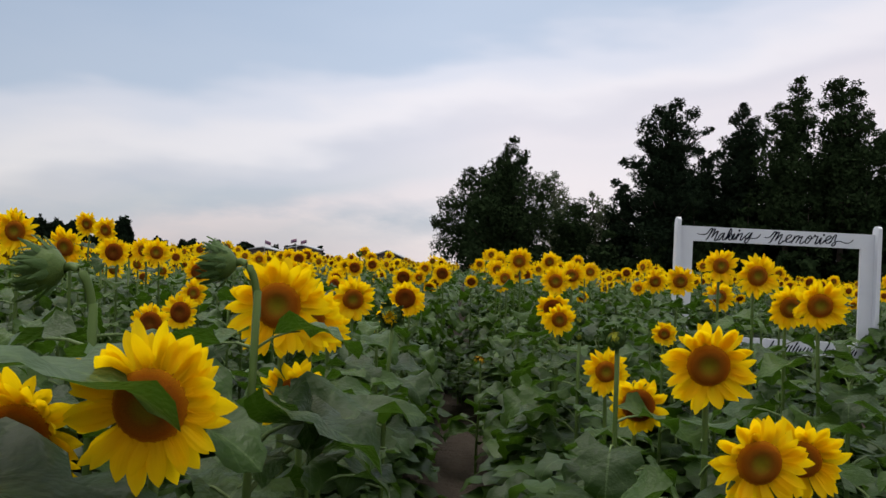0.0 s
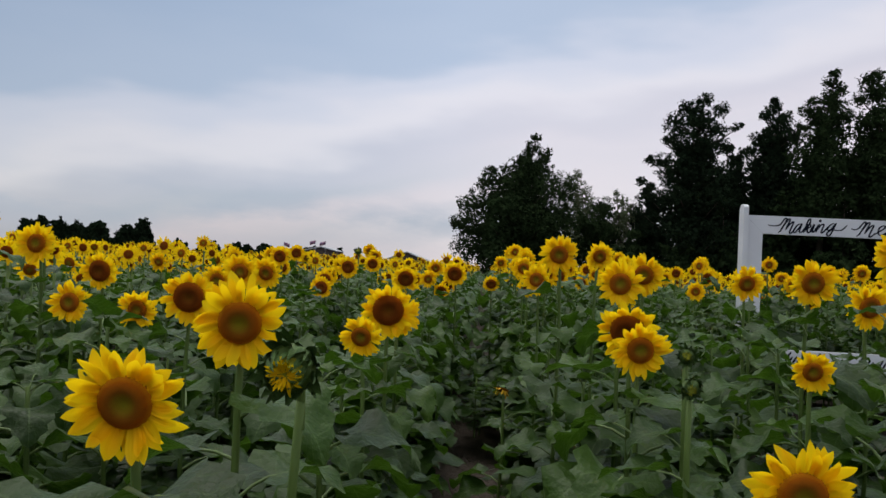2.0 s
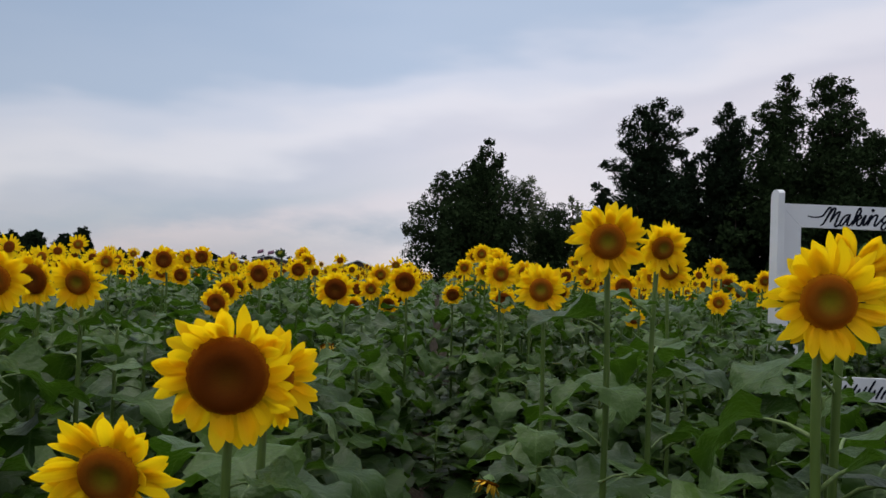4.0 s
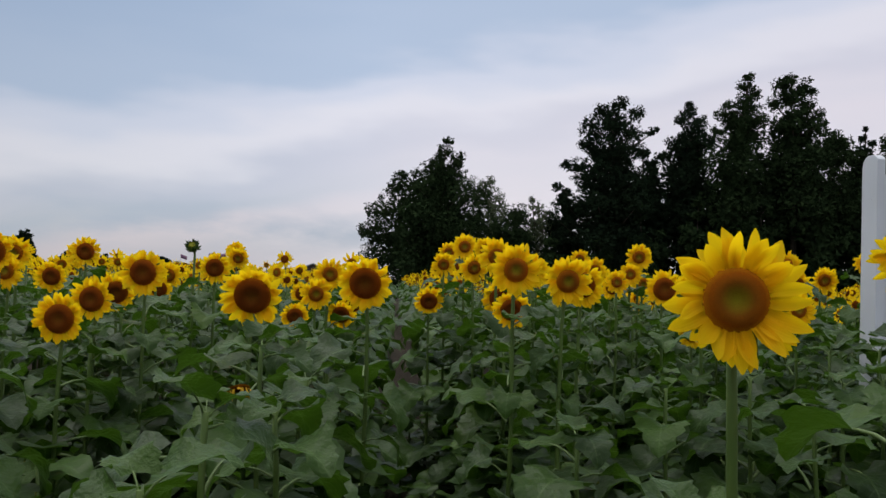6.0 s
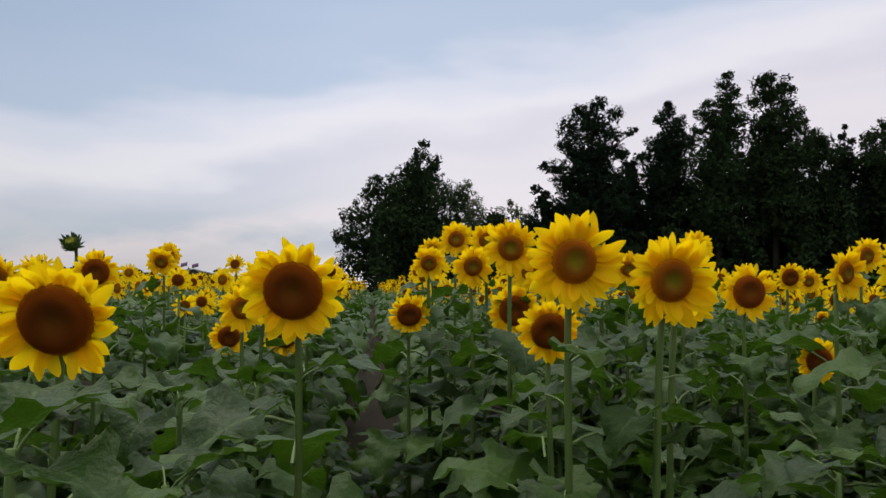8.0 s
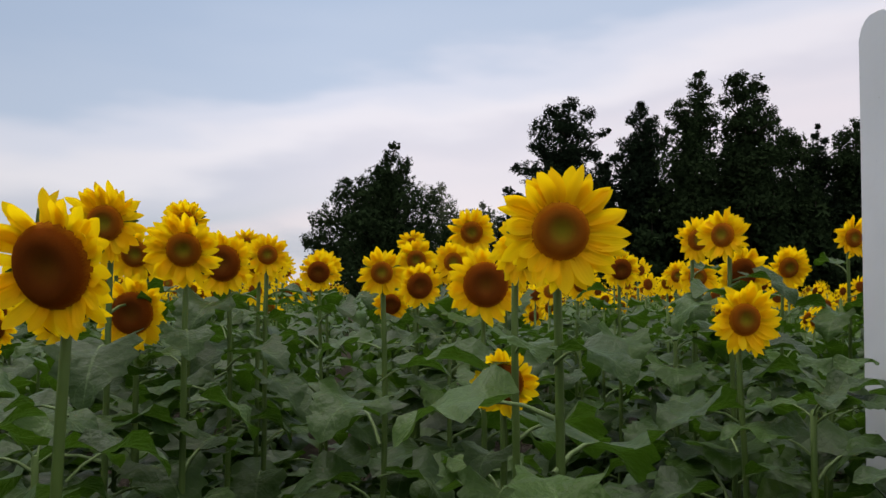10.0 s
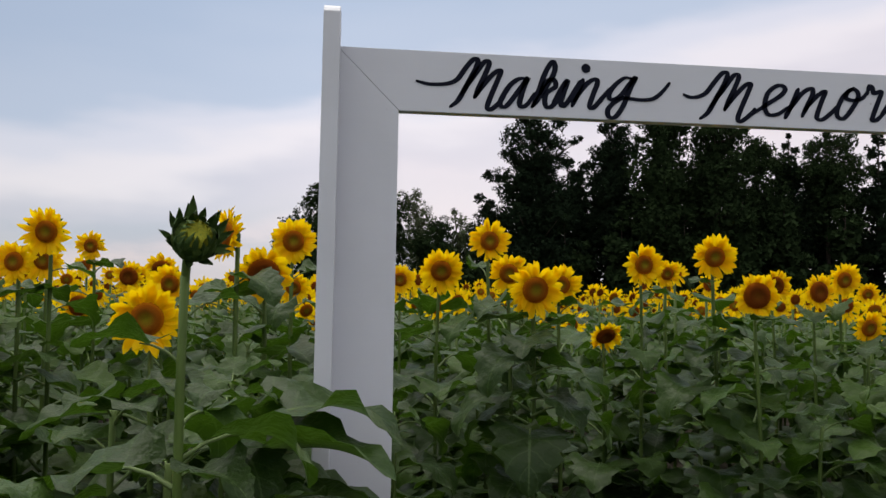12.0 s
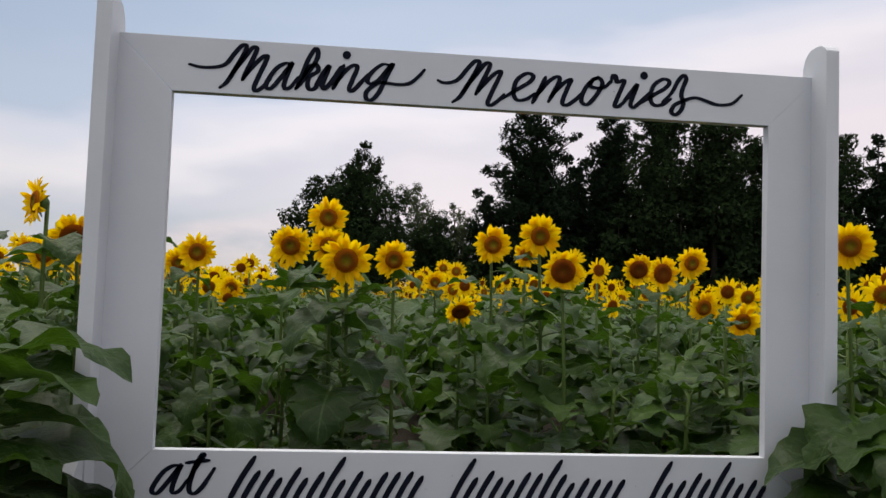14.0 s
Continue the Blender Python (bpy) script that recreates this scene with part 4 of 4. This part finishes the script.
for k in range(-3, 6):
    y = -9.6 + fill.uniform(0, 0.3)
    while y < 2.6:
        x = ROW0 + PITCH * k + fill.uniform(-0.07, 0.07)
        near = min((x - a) ** 2 + (y - b) ** 2 for a, b in PLANTS)
        if near > 0.21 ** 2 and not open_ground(x, y):
            leafy_plant(x, y, fill.uniform(1.02, 1.20) if -2.9 < x < 0.0 and -3.4 < y < -1.2 else fill.uniform(1.12, 1.34) + (0.10 if y > 0.3 else 0.06 if y > -4.0 else 0.0), fill)
        y += fill.uniform(0.36, 0.50)


# ---- the rest of the field ----
def proto(rng, leaves, leaf_rows, leaf_cols, petals, petal_rows, disc, head, size_up=1.0):
    """One plant for the joined rest of the field, one and a half metres or so high: vertices, triangles, uv, materials."""
    v, f, uv, idx = [], [], [], []

    def add(nv, nf, nuv, m, mat):
        b = len(v)
        v.extend(m @ p for p in nv)
        uv.extend(nuv)
        for face in nf:
            for q in range(1, len(face) - 1):
                f.append((b + face[0], b + face[q], b + face[q + 1]))
                idx.append(mat)

    top = rng.uniform(1.42, 1.70)
    az = rng.uniform(0, 6)
    for k in range(leaves):
        q = k / max(1, leaves - 1)
        z = top * (0.30 + (0.56 if leaves > 10 else 0.53) * q) if leaves > 5 else top * (0.58 + 0.22 * q)
        s = (0.27 - 0.12 * q * q) * rng.uniform(0.85, 1.15) * size_up
        nv, nf, nuv = blade(rng, leaf_rows, leaf_cols)
        add(nv, nf, nuv, Matrix.Translation((0, 0, z)) @ Matrix.Rotation(az, 4, "Z") @ Matrix.Rotation(rng.uniform(-0.25, 0.2), 4, "X") @ Matrix.Scale(s, 4), 0)
        az += 2.4 + rng.uniform(-0.4, 0.4)
    sv, sf = [], []
    if leaves > 5:
        tube(sv, sf, [Vector((0, 0, 0.3)), Vector((0.01, 0, 0.8)), Vector((0, 0, top - 0.02 if head else top * 0.84))], [0.014, 0.012, 0.010], 4)
    add(sv, sf, [(0.5, 0.5)] * len(sv), Matrix.Identity(4), 1)
    if head:
        r = rng.uniform(0.092, 0.122)
        m = Matrix.Translation((0, -0.03, top)) @ facing(rng.uniform(-28, 28), rng.uniform(-6, 22)) @ Matrix.Scale(r, 4)
        nv, nf, nuv = ray_ring(rng, petals, petal_rows)
        add(nv, nf, nuv, m, 2)
        nv, nf, nuv = disc_shape(disc[0], disc[1])
        add(nv, nf, nuv, m, 3 if rng.random() < 0.5 else 4)
        cv, cf = [Vector((0.45 * math.cos(2 * math.pi * s / 6), 0.45 * math.sin(2 * math.pi * s / 6), -0.02)) for s in range(6)] + [Vector((0, 0, -0.4))], [(6, (s + 1) % 6, s) for s in range(6)]
        add(cv, cf, [(0.5, 0.5)] * 7, m, 1)
    return np.array([tuple(p) for p in v], dtype=np.float32), np.array(f, dtype=np.int32), np.array(uv, dtype=np.float32), np.array(idx, dtype=np.int32)


def joined(name, places, protos, label, rng):
    """Copies of the plants in protos at all places, as one mesh."""
    vs, fs, uvs, ids = [], [], [], []
    b = 0
    for x, y, s, w in places:
        pv, pf, puv, pi = rng.choice(protos)
        c, d = math.cos(w), math.sin(w)
        vs.append(np.stack([x + s * (c * pv[:, 0] - d * pv[:, 1]), y + s * (d * pv[:, 0] + c * pv[:, 1]), s * pv[:, 2]], 1))
        fs.append(pf + b)
        uvs.append(puv)
        ids.append(pi)
        b += len(pv)
    v, f, uv, idx = np.concatenate(vs), np.concatenate(fs), np.concatenate(uvs), np.concatenate(ids)
    me = bpy.data.meshes.new(name)
    me.vertices.add(len(v)), me.loops.add(f.size), me.polygons.add(len(f))
    me.vertices.foreach_set("co", v.astype(np.float32).ravel())
    me.loops.foreach_set("vertex_index", f.ravel())
    me.polygons.foreach_set("loop_start", np.arange(0, f.size, 3, dtype=np.int32))
    me.polygons.foreach_set("material_index", idx)
    layer = me.uv_layers.new(name="UVMap")
    layer.data.foreach_set("uv", uv[f.ravel()].ravel())
    for m in (LEAF, STEM, PETAL, DISC_LIGHT, DISC_DARK):
        me.materials.append(m)
    me.polygons.foreach_set("use_smooth", np.ones(len(f), dtype=bool))
    me.update(calc_edges=True)
    me.validate()
    return tagged(new(name, me), label, "sunflowers", "", "stuff")


far = random.Random(21)
near_protos = [proto(far, 12, 6, 3, 10, 4, (2, 12), far.random() < 0.93, 1.12) for _ in range(14)]
mid_protos = [proto(far, 6, 4, 3, 7, 2, (1, 8), far.random() < 0.95, 1.25) for _ in range(12)]
far_protos = [proto(far, 3, 3, 2, 4, 2, (1, 6), far.random() < 0.96, 1.55) for _ in range(10)]
low_protos = []
for _ in range(12):
    lv, lf, luv, lid = proto(far, 14, 8, 3, 0, 0, (0, 0), False, 1.12)
    lv[:, 2] *= far.uniform(0.46, 0.70)
    low_protos.append((lv, lf, luv, lid))
low_places = []
for k in range(-3, 6):
    y = -9.8
    while y < 2.9:
        x = ROW0 + PITCH * k + far.uniform(-0.13, 0.13) + (0.05 if k == 0 else -0.05 if k == -1 else 0.0)
        if not open_ground(x, y) and not (0.1 < x < 1.9 and y < 1.0 and y > -1):
            low_places.append((x, y, far.uniform(0.85, 1.05), far.uniform(0, 6.28)))
        y += far.uniform(0.16, 0.27)
for k in range(-3, 5):
    y = -9.8
    while y < 2.9:
        x = ROW0 + PITCH * (k + 0.5) + far.uniform(-0.16, 0.16)
        if not open_ground(x, y) and (k != -1 or y > -1.6) and not (0.7 < x < 1.25 and y < 2.2):
            low_places.append((x, y, far.uniform(0.55, 0.72), far.uniform(0, 6.28)))
        y += far.uniform(0.30, 0.50)
joined("sunflower_undergrowth", low_places, low_protos, "crowded lower sunflower leaves in the rows beside the path", far)
near_places, mid_places, far_places = [], [], []
for k in range(-70, 60):
    x0 = ROW0 + PITCH * k
    y = -11.0 + far.uniform(0, 0.3)
    while y < 104:
        x = x0 + far.uniform(-0.08, 0.08)
        span = math.hypot(x + 1.5, y + 5.0)
        step = 0.30 if span < 14 else 0.36 if span < 42 else 0.52 if span < 62 else 0.85
        y += step * far.uniform(0.8, 1.25)
        if abs(x + 1.5) > 0.66 * (y + 11.0) + 4.0:
            continue
        if -5.75 < x < 2.85 and y < 2.7:
            continue
        if open_ground(x, y) or (0.0 < x < 2.2 and y < 0.5):
            continue
        if y > (50.0 if x > -7 else 104.0) - 0.25 * max(0.0, x - 5):
            continue
        if min((x - a) ** 2 + (y - b) ** 2 for a, b in PLANTS[:130]) < 0.04:
            continue
        item = (x, y, far.uniform(0.93, 1.06), far.uniform(-0.25, 0.25))
        (near_places if span < 13 else mid_places if span < 32 else far_places).append(item)
joined("sunflower_field_near", near_places, near_protos, "dense rows of blooming yellow sunflowers with green leaves", far)
joined("sunflower_field_middle", mid_places, mid_protos, "rows of blooming sunflowers merging into yellow bands", far)
joined("sunflower_field_far", far_places, far_protos, "distant yellow sunflower heads over dark green leaves", far)


# ---- trees ----
def crown_mesh(name, tufts, leaf, mat, r):
    """Crumpled leaves about the middles of many tufts: x, y, z, radius, number and size of leaves."""
    many = [t[4] for t in tufts]
    c = np.repeat(np.array([(*t[:4], t[5]) for t in tufts], dtype=np.float64), many, axis=0)
    count = len(c)
    d = r.normal(size=(count, 3))
    d /= np.linalg.norm(d, axis=1, keepdims=True)
    stretch = np.repeat(r.uniform(0.7, 1.35, (len(tufts), 3)), many, axis=0)
    p = c[:, :3] + d * (c[:, 3] * r.uniform(0.0, 1.0, count) ** 0.55)[:, None] * stretch * np.array([1, 1, 0.8])
    a = r.normal(size=(count, 3))
    a /= np.linalg.norm(a, axis=1, keepdims=True)
    b = np.cross(a, r.normal(size=(count, 3)))
    b /= np.linalg.norm(b, axis=1, keepdims=True)
    s = (leaf * c[:, 4] * r.uniform(0.6, 1.3, count))[:, None]
    n = np.cross(a, b)
    v = np.stack([p - a * s, p + b * s * 0.55 + n * s * 0.15, p + a * s, p - b * s * 0.55 + n * s * 0.15], 1).reshape(-1, 3)
    q = np.arange(count, dtype=np.int32)[:, None] * 4
    f = np.concatenate([q + [0, 1, 2], q + [0, 2, 3]], 1).reshape(-1, 3).astype(np.int32)
    me = bpy.data.meshes.new(name)
    me.vertices.add(len(v)), me.loops.add(f.size), me.polygons.add(len(f))
    me.vertices.foreach_set("co", v.astype(np.float32).ravel())
    me.loops.foreach_set("vertex_index", f.ravel())
    me.polygons.foreach_set("loop_start", np.arange(0, f.size, 3, dtype=np.int32))
    me.materials.append(mat)
    me.update(calc_edges=True)
    return me


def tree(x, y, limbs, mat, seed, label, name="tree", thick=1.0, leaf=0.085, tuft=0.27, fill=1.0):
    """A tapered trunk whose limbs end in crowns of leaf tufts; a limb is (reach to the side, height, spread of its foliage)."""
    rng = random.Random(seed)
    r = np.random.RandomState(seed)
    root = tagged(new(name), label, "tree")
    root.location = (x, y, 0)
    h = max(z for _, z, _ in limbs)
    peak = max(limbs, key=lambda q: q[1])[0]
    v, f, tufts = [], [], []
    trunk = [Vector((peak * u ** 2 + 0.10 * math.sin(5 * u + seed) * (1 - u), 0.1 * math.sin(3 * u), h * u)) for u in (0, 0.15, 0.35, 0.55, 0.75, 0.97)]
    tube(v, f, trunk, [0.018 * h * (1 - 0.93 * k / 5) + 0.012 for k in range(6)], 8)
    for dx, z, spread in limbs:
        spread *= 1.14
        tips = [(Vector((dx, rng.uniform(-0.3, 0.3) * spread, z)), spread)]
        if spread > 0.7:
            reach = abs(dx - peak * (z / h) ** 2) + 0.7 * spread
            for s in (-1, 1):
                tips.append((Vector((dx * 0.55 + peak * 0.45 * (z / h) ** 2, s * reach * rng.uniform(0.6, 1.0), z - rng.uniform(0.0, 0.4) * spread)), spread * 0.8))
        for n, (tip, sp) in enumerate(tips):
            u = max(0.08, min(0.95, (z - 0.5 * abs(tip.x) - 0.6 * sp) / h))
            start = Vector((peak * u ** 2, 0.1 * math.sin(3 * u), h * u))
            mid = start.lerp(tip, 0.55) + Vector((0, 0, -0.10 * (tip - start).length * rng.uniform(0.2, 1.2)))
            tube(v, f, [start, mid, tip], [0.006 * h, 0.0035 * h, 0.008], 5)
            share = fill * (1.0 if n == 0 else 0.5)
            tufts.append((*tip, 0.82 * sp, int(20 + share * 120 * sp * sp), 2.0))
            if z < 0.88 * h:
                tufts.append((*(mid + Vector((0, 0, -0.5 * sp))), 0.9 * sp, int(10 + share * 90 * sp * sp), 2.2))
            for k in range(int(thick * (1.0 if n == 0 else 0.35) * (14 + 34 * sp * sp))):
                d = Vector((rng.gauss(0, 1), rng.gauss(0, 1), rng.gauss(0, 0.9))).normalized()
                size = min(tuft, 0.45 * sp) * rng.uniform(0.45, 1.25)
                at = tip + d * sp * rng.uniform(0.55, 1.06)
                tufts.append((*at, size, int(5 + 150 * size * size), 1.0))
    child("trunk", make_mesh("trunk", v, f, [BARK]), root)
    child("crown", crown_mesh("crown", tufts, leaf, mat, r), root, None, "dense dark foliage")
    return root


def grown(h, w, seed, foot=0.1, count=11):
    """Limbs of a tree of no special shape, h high and w to each side."""
    rng = random.Random(seed)
    out = [(rng.uniform(-0.12, 0.12) * w, h - 0.10 * w, 0.16 * w)]
    for k in range(count):
        u = foot + (0.93 - foot) * (k + rng.random()) / count
        wide = w * (0.55 + 0.45 * math.sin(math.pi * min(1, 0.25 + u * 0.75))) * (1 - max(0.0, u - 0.5) ** 1.6 * 1.9)
        sp = w * rng.uniform(0.22, 0.42) * (1.15 - 0.6 * u)
        out.append((rng.choice((-1, 1)) * max(0.0, wide - sp) * rng.uniform(0.35, 1.0), h * u, sp))
    out += [(0.0, h * (foot + 0.16), 0.5 * w), (0.0, h * (foot + 0.42), 0.46 * w), (0.0, h * (foot + 0.64), 0.32 * w)]
    return out


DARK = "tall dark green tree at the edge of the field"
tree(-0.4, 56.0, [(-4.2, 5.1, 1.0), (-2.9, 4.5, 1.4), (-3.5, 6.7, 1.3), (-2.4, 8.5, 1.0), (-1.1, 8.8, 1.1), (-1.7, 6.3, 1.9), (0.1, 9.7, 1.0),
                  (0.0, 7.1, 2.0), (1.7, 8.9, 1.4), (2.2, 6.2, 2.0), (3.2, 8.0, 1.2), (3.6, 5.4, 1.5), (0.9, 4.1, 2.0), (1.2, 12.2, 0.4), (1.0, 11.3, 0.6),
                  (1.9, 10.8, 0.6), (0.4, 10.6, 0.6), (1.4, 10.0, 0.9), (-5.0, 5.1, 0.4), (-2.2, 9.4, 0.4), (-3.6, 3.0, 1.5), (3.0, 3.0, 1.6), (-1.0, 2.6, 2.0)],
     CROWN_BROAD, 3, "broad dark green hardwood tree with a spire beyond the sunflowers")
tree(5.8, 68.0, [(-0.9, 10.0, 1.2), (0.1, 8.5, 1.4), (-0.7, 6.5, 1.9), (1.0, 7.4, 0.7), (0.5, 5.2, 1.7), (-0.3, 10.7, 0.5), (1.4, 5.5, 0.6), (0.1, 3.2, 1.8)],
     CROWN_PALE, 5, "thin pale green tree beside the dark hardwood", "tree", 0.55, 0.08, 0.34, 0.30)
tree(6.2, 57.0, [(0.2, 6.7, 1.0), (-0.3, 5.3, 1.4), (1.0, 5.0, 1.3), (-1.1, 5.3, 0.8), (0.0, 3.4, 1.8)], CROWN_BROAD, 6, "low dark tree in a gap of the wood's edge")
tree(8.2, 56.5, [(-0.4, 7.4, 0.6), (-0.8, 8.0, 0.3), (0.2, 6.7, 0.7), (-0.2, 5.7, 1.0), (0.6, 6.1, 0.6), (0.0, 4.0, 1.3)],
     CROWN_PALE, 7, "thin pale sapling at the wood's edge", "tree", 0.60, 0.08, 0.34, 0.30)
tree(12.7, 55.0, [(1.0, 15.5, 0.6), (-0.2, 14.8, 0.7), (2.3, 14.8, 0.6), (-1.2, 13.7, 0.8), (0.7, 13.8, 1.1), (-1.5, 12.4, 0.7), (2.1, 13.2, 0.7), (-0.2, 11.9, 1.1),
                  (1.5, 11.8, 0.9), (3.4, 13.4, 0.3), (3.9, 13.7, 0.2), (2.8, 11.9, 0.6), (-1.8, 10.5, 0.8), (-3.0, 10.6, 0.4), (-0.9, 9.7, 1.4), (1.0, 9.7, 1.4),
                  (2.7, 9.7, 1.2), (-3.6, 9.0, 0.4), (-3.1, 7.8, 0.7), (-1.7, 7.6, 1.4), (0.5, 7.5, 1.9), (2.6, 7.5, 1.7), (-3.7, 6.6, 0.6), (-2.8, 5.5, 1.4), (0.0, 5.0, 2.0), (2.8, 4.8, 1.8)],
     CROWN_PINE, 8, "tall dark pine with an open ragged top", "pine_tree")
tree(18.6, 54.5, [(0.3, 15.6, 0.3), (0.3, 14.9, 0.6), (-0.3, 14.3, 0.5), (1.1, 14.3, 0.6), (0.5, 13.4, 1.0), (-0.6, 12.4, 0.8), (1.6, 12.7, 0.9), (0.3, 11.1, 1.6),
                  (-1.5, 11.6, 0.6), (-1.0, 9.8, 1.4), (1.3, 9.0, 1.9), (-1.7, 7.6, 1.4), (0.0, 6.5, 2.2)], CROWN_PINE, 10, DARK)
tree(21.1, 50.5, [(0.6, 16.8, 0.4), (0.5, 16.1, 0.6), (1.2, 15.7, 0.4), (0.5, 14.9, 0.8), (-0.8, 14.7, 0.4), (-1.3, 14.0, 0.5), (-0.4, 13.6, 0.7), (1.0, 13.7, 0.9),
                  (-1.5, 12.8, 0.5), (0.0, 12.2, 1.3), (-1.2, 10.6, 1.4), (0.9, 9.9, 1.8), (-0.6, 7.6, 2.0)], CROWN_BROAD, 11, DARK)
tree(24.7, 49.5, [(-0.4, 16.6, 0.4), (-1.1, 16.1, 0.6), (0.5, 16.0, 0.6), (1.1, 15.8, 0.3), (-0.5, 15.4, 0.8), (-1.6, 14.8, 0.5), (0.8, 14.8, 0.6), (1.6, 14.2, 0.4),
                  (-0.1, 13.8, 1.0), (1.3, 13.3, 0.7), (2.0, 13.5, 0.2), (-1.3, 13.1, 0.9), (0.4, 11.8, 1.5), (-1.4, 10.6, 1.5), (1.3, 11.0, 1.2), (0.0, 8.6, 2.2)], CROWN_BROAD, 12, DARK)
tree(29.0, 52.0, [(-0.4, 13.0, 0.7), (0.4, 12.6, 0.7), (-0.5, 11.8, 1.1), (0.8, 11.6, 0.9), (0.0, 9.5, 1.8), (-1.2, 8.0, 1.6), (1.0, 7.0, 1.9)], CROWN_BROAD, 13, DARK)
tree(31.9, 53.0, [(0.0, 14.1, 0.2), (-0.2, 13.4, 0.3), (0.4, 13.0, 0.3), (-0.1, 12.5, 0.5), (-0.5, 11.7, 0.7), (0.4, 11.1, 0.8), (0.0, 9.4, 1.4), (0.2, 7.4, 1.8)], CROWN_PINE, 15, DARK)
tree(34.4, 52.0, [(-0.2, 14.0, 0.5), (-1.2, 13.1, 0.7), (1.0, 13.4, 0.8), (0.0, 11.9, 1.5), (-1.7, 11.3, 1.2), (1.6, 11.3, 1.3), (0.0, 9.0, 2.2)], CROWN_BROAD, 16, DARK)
for k, (x, y, h, w) in enumerate([(10.0, 56.5, 9.0, 2.3), (14.6, 58.0, 12.2, 3.0), (16.4, 57.0, 12.4, 2.6), (17.6, 60.0, 12.2, 3.0), (20.6, 58.0, 13.0, 3.2), (23.6, 56.5, 13.2, 3.4), (26.6, 56.0, 13.2, 3.4), (29.8, 57.0, 12.8, 3.2), (33.0, 56.0, 12.5, 3.2), (36.0, 56.0, 13.0, 3.2), (37.6, 51.0, 14.0, 3.2), (42.0, 48.5, 14.5, 3.4), (46.5, 47.0, 14.0, 3.4)]):
    tree(x, y, grown(h, w, 19 + k, 0.05, 14), CROWN_PINE, 19 + k, DARK, "tree", 0.35, 0.125, 0.30, 0.45)
for k, (x, y, h) in enumerate([(2.2, 54.5, 4.5), (8.6, 54, 5.0), (11.5, 53, 5.0), (15.0, 52.5, 7.5), (18.5, 51.0, 8.0), (22.0, 48.5, 8.0), (25.5, 48.0, 9.0), (29.0, 48.5, 8.5), (33.0, 48.0, 9.0), (38.0, 46.5, 8.5), (43.0, 45.0, 9.0)]):
    tree(x, y, grown(h, 2.5, 40 + k, 0.0, 9), CROWN_BROAD, 40 + k, "dark leafy undergrowth along the edge of the wood", "bush", 0.25, 0.14, 0.30, 0.45)
# the far tree line
line = random.Random(77)
for k in range(9):
    tree(-84 + 2.4 * k + line.uniform(-0.5, 0.5), 130 + line.uniform(-4, 4), grown(line.uniform(5.0, 6.8), line.uniform(2.4, 3.2), 60 + k, 0.35, 7), CROWN_PINE, 60 + k, "distant dark pine on the horizon", "pine_tree", 0.3, 0.22, 0.6, 0.25)
for k in range(14):
    tree(-92 + 4.2 * k + line.uniform(-1.5, 1.5), 180 + line.uniform(-4, 4), grown(line.uniform(3.0, 4.4), line.uniform(2.2, 3.4), 80 + k, 0.25, 6), CROWN_PINE, 80 + k, "distant dark pine on the horizon", "pine_tree", 0.2, 0.28, 0.6, 0.2)


# ---- far buildings and flags ----
def barn(x, y, w, d, eaves, ridge, label):
    root = tagged(new("barn"), label, "barn")
    root.location = (x, y, 0)
    bm = bmesh.new()
    prism(bm, [(-w / 2, -0.2), (w / 2, -0.2), (w / 2, eaves), (0, ridge - 0.1), (-w / 2, eaves)], 0.0, d)
    part("wall", bm, BOARD, root)
    for s in (-1, 1):
        bm = bmesh.new()
        prism(bm, [(0, ridge), (s * (w / 2 + 0.3), eaves - 0.1), (s * (w / 2 + 0.3), eaves + 0.05), (0, ridge + 0.15)], -0.3, d + 0.3)
        part("roof", bm, METAL, root, "pale sheet metal roof slope")
    bm = bmesh.new()
    box(bm, (-0.9, -0.06, -0.1), (0.9, -0.01, 2.0))
    part("door", bm, METAL, root)
    return root


def flagpole(x, y, h, s):
    root = tagged(new("flagpole"), "slim pole with a small waving flag", "flagpole")
    root.location = (x, y, 0)
    v, f = [], []
    tube(v, f, [Vector((0, 0, -0.1)), Vector((0, 0, h))], [0.04, 0.025], 6)
    child("pole", make_mesh("pole", v, f, [METAL]), root)
    fv, ff = [], []
    for k in range(7):
        for z in (h - 0.6, h - 0.05):
            for t in (0, 0.012):
                fv.append((s * 0.16 * k + 0.03, 0.09 * math.sin(k) + t, z - 0.05 * k))
    for k in range(6):
        a = 4 * k
        ff += [(a, a + 4, a + 6, a + 2), (a + 1, a + 3, a + 7, a + 5), (a + 2, a + 6, a + 7, a + 3), (a, a + 1, a + 5, a + 4)]
    child("flag", make_mesh("flag", fv, ff, [FLAG]), root, None, "dark striped cloth flag")


barn(-15.3, 118, 5.6, 9.0, 2.3, 3.4, "low barn with a pale metal roof beyond the field")
barn(-29.5, 120, 4.6, 6.0, 3.1, 3.6, "low dark shed beyond the field")
barn(-36.5, 122, 4.5, 6.0, 2.6, 3.0, "small dark shed beyond the field")
flagpole(-29.8, 117, 4.7, -1)
flagpole(-28.2, 117, 4.6, -1)
flagpole(-35.4, 119, 4.2, 1)
